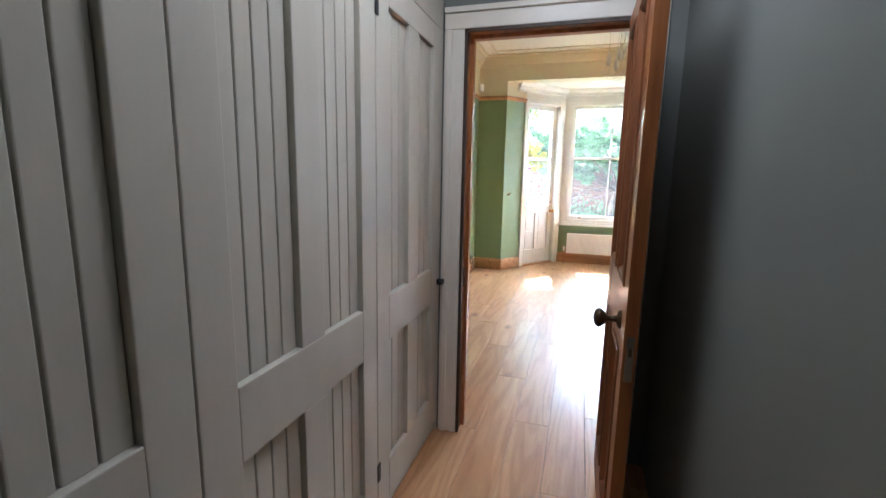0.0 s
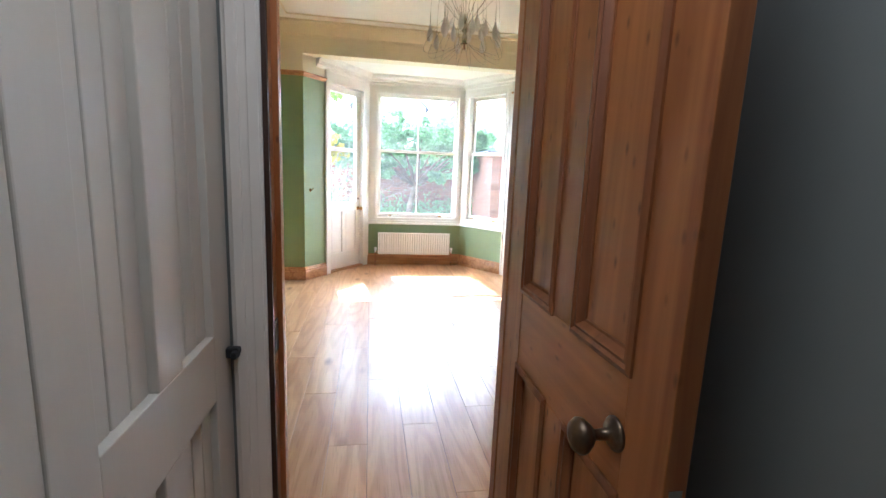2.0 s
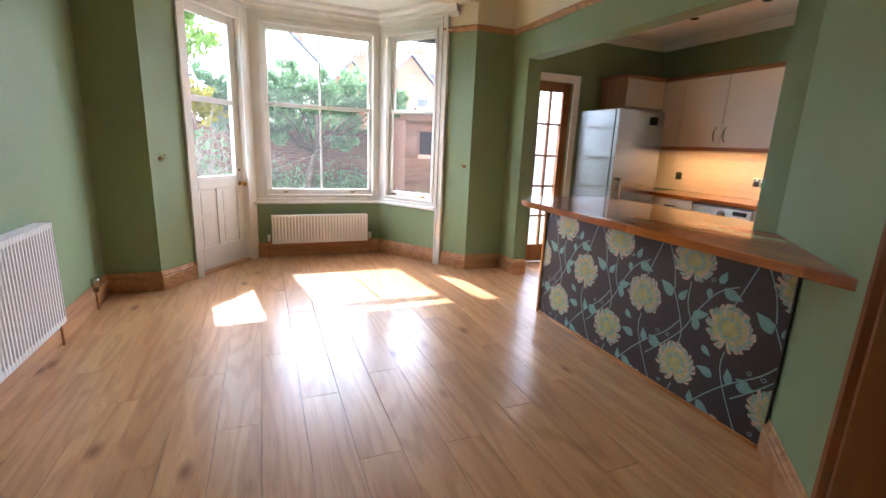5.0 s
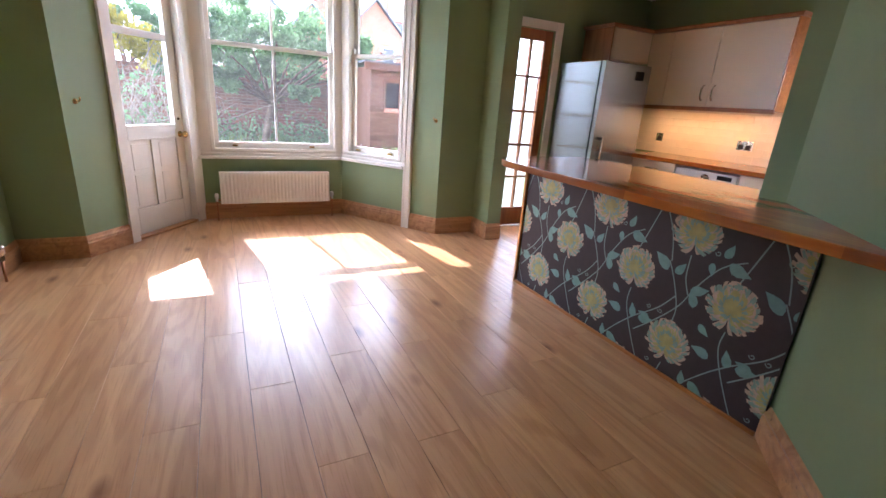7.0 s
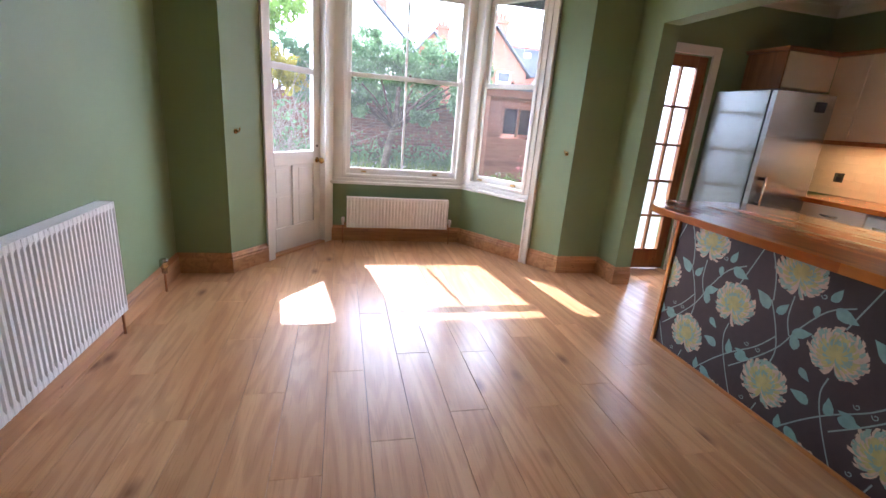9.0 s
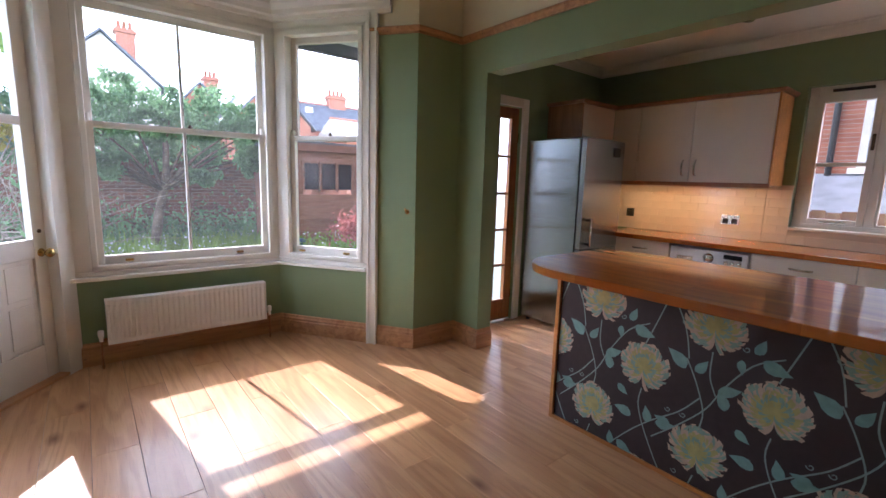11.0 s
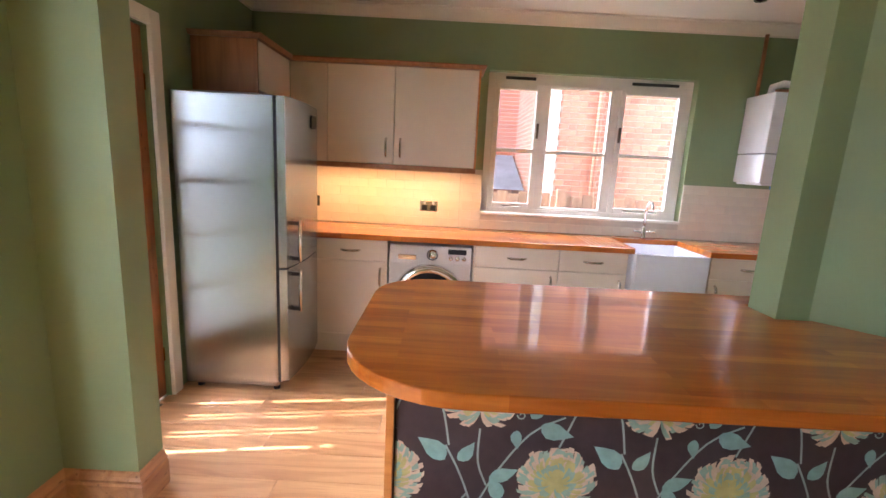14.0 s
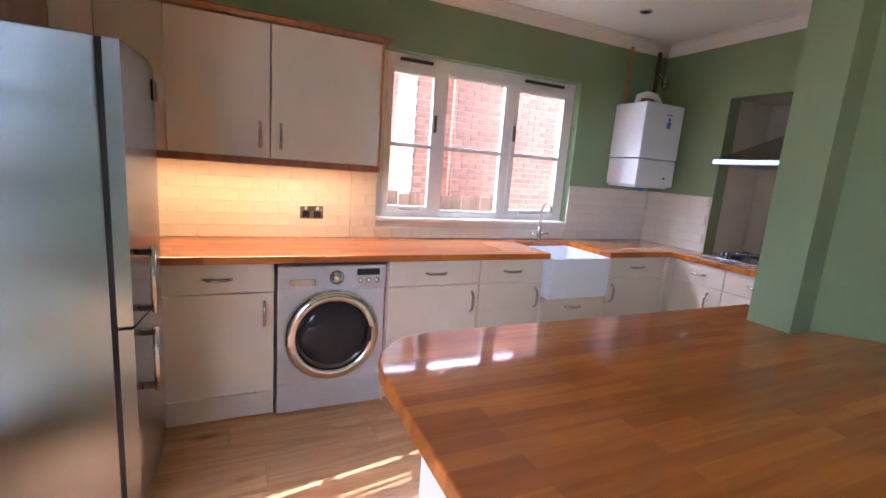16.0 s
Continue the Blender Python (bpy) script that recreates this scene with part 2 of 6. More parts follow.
BAR_WOOD = staves("oiled_beech_block", (0.42, 0.115, 0.009), (0.57, 0.180, 0.020), (0.66, 0.56, 0.46))
BAR_EDGE = wood("oiled_beech_edge", (0.42, 0.15, 0.03), (0.58, 0.24, 0.06), 1, 0.3, 0.3, 0, 0.04)
CAB_CREAM = material("cream_cabinet", (0.70, 0.60, 0.47), 0.35, vary=0.03, scale=3, bump=0.004)
CHERRY = wood("cabinet_side", (0.26, 0.11, 0.045), (0.36, 0.17, 0.075), 2, 0.4)
TILE = material("cream_tile", (0.76, 0.68, 0.55), 0.15, vary=0.05, scale=6, bump=0.004, bump_scale=20, piece=0.015)
GROUT = material("grout", (0.62, 0.55, 0.44), 0.9, vary=0.1)
STEEL = steel("brushed_steel")
CHROME = material("chrome", (0.75, 0.74, 0.72), 0.1, 1.0, vary=0.02, bump=0)
PEWTER = material("pewter", (0.60, 0.56, 0.50), 0.25, 1.0, vary=0.15, scale=30, bump=0.02)
BRASS = material("brass", (0.55, 0.36, 0.13), 0.25, 1.0, vary=0.12, scale=30, bump=0.01)
BRONZE = material("aged_bronze", (0.12, 0.085, 0.055), 0.35, 0.9, vary=0.25, scale=40, bump=0.02)
COPPER = material("copper_pipe", (0.45, 0.2, 0.1), 0.4, 1.0, vary=0.2, scale=20)
BLACK = material("black_rubber", (0.015, 0.015, 0.016), 0.5, vary=0.2)
IRON = material("black_iron", (0.02, 0.02, 0.02), 0.45, vary=0.2)
SILVER = material("silver_plastic", (0.56, 0.56, 0.56), 0.35, 0.3, vary=0.03, bump=0)
DARKGLASS = material("dark_glass", (0.02, 0.02, 0.025), 0.06, vary=0.1, bump=0)
CERAMIC = material("white_ceramic", (0.78, 0.80, 0.84), 0.12, vary=0.02, bump=0)
BLUE = material("blue_sticker", (0.03, 0.2, 0.6), 0.5, vary=0.02)
PAPER = material("aubergine_wallpaper", (0.040, 0.024, 0.026), 0.55, vary=0.12, scale=30, bump=0.01, bump_scale=200)
TEAL = material("teal_print", (0.20, 0.37, 0.33), 0.5, vary=0.14, scale=30, bump=0)
STEMC = material("stem_print", (0.26, 0.36, 0.32), 0.5, vary=0.1, scale=30, bump=0)
PET_A = material("petal_cream_print", (0.55, 0.42, 0.30), 0.5, vary=0.15, scale=25, bump=0)
PET_B = material("petal_yellow_print", (0.44, 0.40, 0.15), 0.5, vary=0.15, scale=25, bump=0)
PET_C = material("petal_sage_print", (0.25, 0.38, 0.30), 0.5, vary=0.15, scale=25, bump=0)
FROST = material("frosted_lamp", (0.75, 0.73, 0.68), 0.4, vary=0.02, bump=0)
GLASS = glass("window_glass", veil=0.012)
OBSCURE = glass("obscured_glass", 0.35, (0.93, 0.97, 1.0), 0.2)
GRASS = material("grass", (0.10, 0.17, 0.045), 0.8, vary=0.4, scale=1.2)
BLADE = material("grass_blade", (0.24, 0.36, 0.08), 0.7, vary=0.35, scale=2, lit=0.55)
LEAF = material("leaf", (0.17, 0.28, 0.13), 0.5, vary=0.5, scale=2.5, lit=0.55)
LEAF_Y = material("yellow_leaf", (0.42, 0.36, 0.05), 0.5, vary=0.4, scale=3, lit=0.55)
LEAF_L = material("fresh_leaf", (0.20, 0.32, 0.06), 0.5, vary=0.4, scale=3, lit=0.55)
LEAF_R = material("red_maple_leaf", (0.40, 0.13, 0.11), 0.5, vary=0.4, scale=6, lit=0.55)
BARK = material("bark", (0.14, 0.10, 0.07), 0.9, vary=0.4, scale=8, bump=0.08, bump_scale=30)
TWIG = material("dry_twig", (0.30, 0.24, 0.19), 0.9, vary=0.3, scale=8)
BRICK = material("red_brick", (0.40, 0.15, 0.085), 0.9, vary=0.25, scale=6, bump=0.08, bump_scale=90, piece=0.22)
MORTAR = material("mortar", (0.42, 0.34, 0.27), 0.95, vary=0.15, scale=5)
BRICKS = brickwork("red_brickwork", (0.42, 0.15, 0.085), (0.32, 0.11, 0.065), (0.40, 0.33, 0.27))
OLDBRICK = brickwork("old_garden_brickwork", (0.21, 0.09, 0.055), (0.08, 0.05, 0.04), (0.26, 0.21, 0.17))
SLATE = material("slate", (0.13, 0.14, 0.16), 0.6, vary=0.25, scale=3)
# paler than SLATE: the lean-to's bright bluish light is put into the colour
SLATE_PALE = material("lit_slate", (0.36, 0.39, 0.44), 0.45, vary=0.2, scale=3)
RENDER = material("pale_render", (0.62, 0.58, 0.52), 0.9, vary=0.1)
SHED = wood("shed_boards", (0.17, 0.075, 0.045), (0.27, 0.13, 0.08), 0, 0.8)
FENCE = wood("fence_boards", (0.20, 0.095, 0.055), (0.32, 0.17, 0.10), 2, 0.8)
STONE = material("stone_edging", (0.30, 0.28, 0.25), 0.9, vary=0.3, scale=3, bump=0.06, bump_scale=30)
PLASTIC_DARK = material("dark_planter", (0.03, 0.035, 0.04), 0.6, vary=0.2)
SOFFIT = material("soffit_paint", (0.62, 0.64, 0.66), 0.6, vary=0.08)
GUTTER = material("gutter", (0.03, 0.03, 0.032), 0.4, vary=0.1)


# ---- building tools ----
PLACE = {}


def box(bm, x0, x1, y0, y1, z0, z1, bevel=0.0):
    vs = [bm.verts.new((x, y, z)) for z in (z0, z1) for y in (y0, y1) for x in (x0, x1)]
    fs = [bm.faces.new([vs[i] for i in f]) for f in ((0, 2, 3, 1), (4, 5, 7, 6), (0, 1, 5, 4), (2, 6, 7, 3), (0, 4, 6, 2), (1, 3, 7, 5))]
    if bevel:
        es = list({e for f in fs for e in f.edges})
        bmesh.ops.bevel(bm, geom=es, offset=bevel, segments=2, affect="EDGES", profile=0.5)
    return bm


def boxes(*dims, bevel=0.0):
    bm = bmesh.new()
    for d in dims:
        box(bm, *d, bevel=bevel)
    return bm


def prism(points, z0, z1, bevel=0.0):
    """An upright prism on a plan outline."""
    bm = bmesh.new()
    lo, hi = [bm.verts.new((x, y, z0)) for x, y in points], [bm.verts.new((x, y, z1)) for x, y in points]
    n = len(points)
    bm.faces.new(lo[::-1]), bm.faces.new(hi)
    for i in range(n):
        bm.faces.new((lo[i], lo[(i + 1) % n], hi[(i + 1) % n], hi[i]))
    bmesh.ops.recalc_face_normals(bm, faces=bm.faces)
    if bevel:
        es = [e for e in bm.edges if abs(e.verts[0].co.z - e.verts[1].co.z) < 1e-6]
        bmesh.ops.bevel(bm, geom=es, offset=bevel, segments=3, affect="EDGES", profile=0.5)
    return bm


def lathe(bm, profile, m=None, seg=20):
    """A turned shape: (radius, height) pairs about the local z axis, laid by m."""
    m = m or Matrix()
    rings = [[bm.verts.new(m @ Vector((r * math.cos(2 * math.pi * i / seg), r * math.sin(2 * math.pi * i / seg), h))) for i in range(seg)] for r, h in profile]
    for a, b in zip(rings, rings[1:]):
        for i in range(seg):
            f = bm.faces.new((a[i], a[(i + 1) % seg], b[(i + 1) % seg], b[i]))
            f.smooth = True
    bm.faces.new(rings[0][::-1]), bm.faces.new(rings[-1])
    return bm


def tube(bm, pts, r, seg=8, taper=1.0):
    """A round bar along a line of points."""
    pts = [Vector(p) for p in pts]
    rings = []
    for i, p in enumerate(pts):
        d = (pts[min(i + 1, len(pts) - 1)] - pts[max(i - 1, 0)]).normalized()
        u = d.orthogonal().normalized() if not rings else (last - d * last.dot(d)).normalized()
        last, v = u, d.cross(u)
        rr = r * (1 + (taper - 1) * i / max(1, len(pts) - 1))
        rings.append([bm.verts.new(p + (u * math.cos(2 * math.pi * k / seg) + v * math.sin(2 * math.pi * k / seg)) * rr) for k in range(seg)])
    for a, b in zip(rings, rings[1:]):
        for k in range(seg):
            f = bm.faces.new((a[k], a[(k + 1) % seg], b[(k + 1) % seg], b[k]))
            f.smooth = True
    bm.faces.new(rings[0][::-1]), bm.faces.new(rings[-1])
    return bm


def sweep(profile, path, closed=False):
    """A moulding: profile (out, up) carried along a plan path of (x, y, z), out to the path's left."""
    bm = bmesh.new()
    pts = [Vector(p) for p in path]
    rings = []
    for i, p in enumerate(pts):
        a = (p - pts[i - 1]).normalized() if i else (pts[1] - p).normalized()
        b = (pts[i + 1] - p).normalized() if i < len(pts) - 1 else a
        na, nb = Vector((-a.y, a.x, 0)), Vector((-b.y, b.x, 0))
        m = (na + nb).normalized()
        k = 1 / max(0.3, m.dot(na))
        rings.append([bm.verts.new(p + m * (o * k) + Vector((0, 0, u))) for o, u in profile])
    n = len(profile)
    for a, b in zip(rings, rings[1:]):
        for k in range(n):
            bm.faces.new((a[k], a[(k + 1) % n], b[(k + 1) % n], b[k]))
    bm.faces.new(rings[0]), bm.faces.new(rings[-1][::-1])
    bmesh.ops.recalc_face_normals(bm, faces=bm.faces)
    return bm


def thing(name, m, label, category, group=""):
    ob = new(name)
    ob.empty_display_size = 0.1
    ob.matrix_world = m
    PLACE[ob] = m
    return tagged(ob, label, category, group)


def part(name, bm, mat, parent=None, label="", local=False):
    """One mesh object under a thing or part; local: bm is in the thing's own axes, else in the world's."""
    me = bpy.data.meshes.new(name)
    if parent is not None and not local:
        bm.transform(PLACE[parent].inverted())
    bm.to_mesh(me)
    bm.free()
    me.materials.append(mat)
    ob = new(name, me)
    if parent is not None:
        ob.parent = parent
        PLACE[ob] = PLACE[parent]
    else:
        PLACE[ob] = Matrix()
    return tagged(ob, label)


def setting(name, bm, mat, label="", category=""):
    return tagged(part(name, bm, mat), label, category, kind="structure")


def piece(name, me, parent, m):
    ob = new(name, me)
    ob.parent = parent
    ob.matrix_local = PLACE[parent].inverted() @ m
    return ob


def mesh_of(name, bm, mat):
    me = bpy.data.meshes.new(name)
    bm.to_mesh(me)
    bm.free()
    me.materials.append(mat)
    return me


def glow(name, colour, strength):
    m = bpy.data.materials.new(name)
    m.use_nodes = True
    n = m.node_tree.nodes
    e = n.new("ShaderNodeEmission")
    e.inputs[0].default_value, e.inputs[1].default_value = (*colour, 1), strength
    m.node_tree.links.new(e.outputs[0], n["Material Output"].inputs["Surface"])
    return m


# the bright hazy sky low round the horizon
ring = bmesh.new()
low = [ring.verts.new((2 + 110 * math.cos(a), 3 + 110 * math.sin(a), -6)) for a in [2 * math.pi * k / 48 for k in range(48)]]
high = [ring.verts.new((v.co.x, v.co.y, 72)) for v in low]
for k in range(48):
    ring.faces.new((low[k], high[k], high[(k + 1) % 48], low[(k + 1) % 48]))
setting("backdrop", ring, glow("hazy_sky", (0.80, 0.92, 1.0), 5.0), "bright hazy sky above the rooftops", "sky")


# ---- structure: hall, dining room with bay, kitchen ----
RAIL, HEAD, CEILING, BAYTOP, KTOP = 2.43, 2.15, 2.97, 2.68, 2.58
L0, L1, R1, R0 = (-0.925, 6.0), (-0.176, 7.0), (1.19, 7.0), (1.90, 6.0)
CH0, CH1 = (2.32, 3.20), (1.12, 2.0)  # the canted corner of the dining room, from the opening's post to the door wall
DOOR_L, DOOR_R = -0.32, 0.42


def two_tone(name, points, top, label):
    setting(name, prism(points, 0, RAIL, 0), GREEN, label, "wall")
    setting(name + "_frieze", prism(points, RAIL, top, 0), CREAM, "cream frieze above the picture rail", "wall")


two_tone("wall_west", [(-1.50, 1.80), (-1.32, 1.80), (-1.32, 6.12), (-1.50, 6.12)], 3.05, "sage green painted plaster wall")
two_tone("wall_north_1", [(-1.32, 6.0), L0, (-1.05, 6.25), (-1.32, 6.25)], 3.05, "sage green painted plaster wall")
two_tone("wall_north_2", [R0, (2.32, 6.0), (2.32, 6.25), (2.03, 6.25)], 3.05, "sage green painted plaster wall")
setting("wall_north_beam", boxes((-0.925, 1.90, 6.003, 6.20, 2.65, 3.05)), CREAM, "cream beam over the bay opening", "wall")
# wall to the kitchen with its wide opening
two_tone("wall_east_1", [(2.32, 5.70), (2.47, 5.70), (2.47, 6.12), (2.32, 6.12)], 3.05, "sage green pier beside the opening")
setting("wall_east_2", boxes((2.32, 2.47, 3.32, 5.70, HEAD, RAIL)), GREEN, "sage green wall over the opening", "wall")
setting("wall_east_2_frieze", boxes((2.32, 2.47, 3.32, 5.70, RAIL, 3.05)), CREAM, "cream frieze above the picture rail", "wall")
two_tone("wall_east_3", [CH0, CH1, (1.12, 1.86), (2.47, 1.72), (2.47, 3.32), (2.32, 3.32)], 3.05, "sage green canted wall and post")
# door wall
for x0, x1, z0, z1, n in ((-1.50, -0.36, 0, RAIL, "1"), (0.46, 1.30, 0, RAIL, "2"), (-0.36, 0.46, 2.06, RAIL, "3")):
    setting("wall_south_" + n, boxes((x0, x1, 1.87, 1.96, z0, z1)), GREEN, "sage green wall beside the doorway", "wall")
    setting("wall_hall_" + n, boxes((x0, x1, 1.80, 1.87, z0, 2.5)), GREY_WALL, "grey hall wall round the doorway", "wall")
setting("wall_south_frieze", boxes((-1.50, 1.30, 1.874, 1.96, RAIL, 3.05)), CREAM, "cream frieze above the picture rail", "wall")
setting("wall_hall_east", boxes((0.60, 0.72, -1.6, 1.80, 0, 2.5)), GREY_WALL, "grey painted hall wall", "wall")
setting("wall_hall_west", boxes((-1.0, -0.9, -1.6, 1.80, 0, 2.5)), GREY_WALL, "grey painted hall wall", "wall")
setting("wall_hall_back", boxes((-1.0, 0.72, -1.72, -1.6, 0, 2.5)), GREY_WALL, "grey painted hall wall", "wall")
setting("ceiling_hall", boxes((-1.0, 0.72, -1.72, 1.80, 2.5, 2.6)), CEIL, "plain hall ceiling", "ceiling")
# ceilings
setting("ceiling", boxes((-1.5, 2.40, 1.80, 6.12, CEILING, 3.08)), CEIL, "off-white plaster ceiling", "ceiling")
setting("ceiling_bay", prism([(-1.05, 6.1), (-0.30, 7.16), (1.31, 7.16), (2.03, 6.1)], BAYTOP, 2.78), CEIL, "white ceiling of the bay", "ceiling")
setting("ceiling_kitchen", boxes((2.40, 4.60, 1.0, 6.25, KTOP, 2.7)), CEIL, "white kitchen ceiling", "ceiling")
# kitchen shell
setting("wall_kitchen_window_1", boxes((4.43, 4.68, 4.255, 6.25, 0, 2.65)), GREEN, "dark sage kitchen wall", "wall")
setting("wall_kitchen_window_2", boxes((4.43, 4.68, 1.0, 2.62, 0, 2.65)), GREEN, "sage kitchen wall behind the boiler", "wall")
setting("wall_kitchen_window_3", boxes((4.43, 4.68, 2.62, 4.255, 0, 1.045), (4.43, 4.68, 2.62, 4.255, 2.16, 2.65)), GREEN, "sage wall round the window", "wall")
setting("wall_kitchen_north", boxes((2.47, 2.50, 6.10, 6.25, 0, 2.65), (3.16, 4.43, 6.10, 6.25, 0, 2.65), (2.50, 3.16, 6.10, 6.25, 2.03, 2.65)), GREEN, "dark sage kitchen end wall", "wall")
setting("wall_kitchen_south", boxes((3.80, 4.43, 1.60, 1.72, 0, 2.65), (2.47, 2.90, 1.60, 1.72, 0, 2.65), (2.90, 3.80, 1.60, 1.72, 2.10, 2.65)), GREEN, "sage chimney breast with a cooker alcove", "wall")
setting("wall_alcove", boxes((2.85, 3.85, 1.10, 1.22, 0, 2.3), (3.80, 3.88, 1.22, 1.60, 0, 2.2), (2.82, 2.90, 1.22, 1.60, 0, 2.2), (2.90, 3.80, 1.22, 1.60, 2.10, 2.2)), TILE, "cream tiled lining of the cooker alcove", "wall")

# mouldings
SKIRT = [(0.0, 0.0), (0.022, 0.0), (0.022, 0.105), (0.017, 0.115), (0.019, 0.128), (0.010, 0.140), (0.006, 0.155), (0.0, 0.16)]
PRAIL = [(0.0, -0.028), (0.012, -0.028), (0.016, -0.012), (0.030, 0.002), (0.032, 0.016), (0.018, 0.026), (0.0, 0.028)]
CORN = [(0.0, 0.0), (0.012, 0.0), (0.016, 0.02), (0.045, 0.045), (0.085, 0.09), (0.10, 0.12), (0.14, 0.125), (0.14, 0.14), (0.0, 0.14)]


def mould(name, prof, path, mat, label, category):
    return setting(name, sweep(prof, path), mat, label, category)


def at_z(z, *pts):
    return [(x, y, z) for x, y in pts]


lmid, rmid = (-0.703, 6.297), (1.672, 6.321)
mould("baseboard_1", SKIRT, at_z(0.001, lmid, L0, (-1.32, 6.0), (-1.32, 1.935), (-0.56, 1.935)), PINE_Y, "varnished pine skirting board", "skirting")
mould("baseboard_2", SKIRT, at_z(0.001, (2.47, 5.70), (2.32, 5.70), (2.32, 6.0), R0, rmid), PINE_X, "varnished pine skirting board", "skirting")
mould("baseboard_3", SKIRT, at_z(0.001, R1, L1), PINE_X, "varnished pine skirting under the bay window", "skirting")
mould("baseboard_4", SKIRT, at_z(0.001, (1.69, 6.296), R1), PINE_X, "varnished pine skirting under the bay window", "skirting")
mould("baseboard_5", SKIRT, at_z(0.001, (0.46, 1.935), (1.055, 1.935), (1.98, 2.86)), PINE_X, "varnished pine skirting board", "skirting")
mould("trim_rail_1", PRAIL, at_z(RAIL, lmid, L0, (-1.32, 6.0), (-1.32, 1.935)), PINE_Y, "stained pine picture rail", "picture rail")
mould("trim_rail_2", PRAIL, at_z(RAIL, (2.32, 3.20), (2.32, 6.0), R0, rmid), PINE_X, "stained pine picture rail", "picture rail")
mould("trim_rail_3", PRAIL, at_z(RAIL, (-1.32, 1.935), (1.055, 1.935), (2.32, 3.20)), PINE_X, "stained pine picture rail", "picture rail")
mould("trim_cornice", CORN, at_z(CEILING - 0.14, (2.32, 3.2), (2.32, 6.0), (-1.32, 6.0), (-1.32, 1.935), (1.055, 1.935), (2.32, 3.2)), CREAM, "cream plaster cornice", "cornice")
mould("trim_cornice_fillet", [(0, 0), (0.012, 0.0), (0.012, 0.012), (0, 0.012)], at_z(CEILING - 0.012, (2.05, 2.3), (2.05, 5.70), (-1.05, 5.70), (-1.05, 2.3)), CREAM, "thin plaster line on the ceiling", "cornice")
mould("trim_kitchen_cornice", [(o * 0.55, u * 0.6) for o, u in CORN], at_z(KTOP - 0.084, (2.47, 1.72), (4.43, 1.72), (4.43, 6.10), (2.47, 6.10)), CEIL, "white coved kitchen cornice", "cornice")
BAYC = [(0.0, 0.0), (0.02, 0.0), (0.025, 0.03), (0.05, 0.04), (0.055, 0.07), (0.09, 0.10), (0.10, 0.13), (0.0, 0.13)]
mould("trim_bay_cornice", BAYC, at_z(BAYTOP - 0.13, (1.78, 6.17), R1, L1, (-0.80, 6.17)), WHITE, "white moulded cornice in the bay", "cornice")

# ---- bay: walls, sashes and garden door, each face in its own axes (x along it, y outward) ----
ANG_L, ANG_R = math.degrees(math.atan2(1.0, 0.749)), math.degrees(math.atan2(-1.0, 0.71))
FACE_L, FACE_C, FACE_R = pose(*L0, 0, 0, 0, ANG_L), pose(*L1, 0, 0, 0, 0), pose(*R1, 0, 0, 0, ANG_R)


def bay_wall(name, m, dims, mat, label):
    bm = boxes(*dims)
    bm.transform(m)
    return setting(name, bm, mat, label, "wall")


bay_wall("wall_bay_1", FACE_L, [(0.0, 0.37, 0, 0.22, 0, RAIL)], GREEN, "sage green splay of the bay")
bay_wall("wall_bay_1_frieze", FACE_L, [(0.0, 0.37, 0, 0.22, RAIL, 2.66)], CREAM, "cream splay above the picture rail")
bay_wall("wall_bay_2", FACE_C, [(0, 1.366, 0, 0.2, 0, 0.60)], GREEN, "sage green wall under the bay window")
bay_wall("wall_bay_3", FACE_R, [(0, 0.84, 0, 0.2, 0, 0.60), (0.84, 1.226, 0, 0.22, 0, RAIL)], GREEN, "sage green wall and splay of the bay")
bay_wall("wall_bay_3_frieze", FACE_R, [(0.84, 1.226, 0, 0.22, RAIL, 2.66)], CREAM, "cream splay above the picture rail")
bay_wall("wall_bay_head_1", FACE_L, [(0.37, 1.25, 0.0, 0.14, 2.47, 2.70)], WHITE, "white boxing over the garden door")
bay_wall("wall_bay_head_2", FACE_C, [(0.0, 1.366, 0.0, 0.14, 2.50, 2.70)], WHITE, "white boxing over the bay window")
bay_wall("wall_bay_head_3", FACE_R, [(0.0, 0.84, 0.0, 0.14, 2.50, 2.70)], WHITE, "white boxing over the side window")


for nm, (px, py), outs in (("trim_bay_post_1", L1, ((-0.112, 0.084), (-0.075, 0.14), (0, 0.14))), ("trim_bay_post_2", R1, ((0, 0.14), (0.075, 0.14), (0.114, 0.081)))):
    setting(nm, prism([(px, py)] + [(px + ox, py + oy) for ox, oy in outs][::-1], 0, 2.70), WHITE, "white painted corner post of the bay", "post")


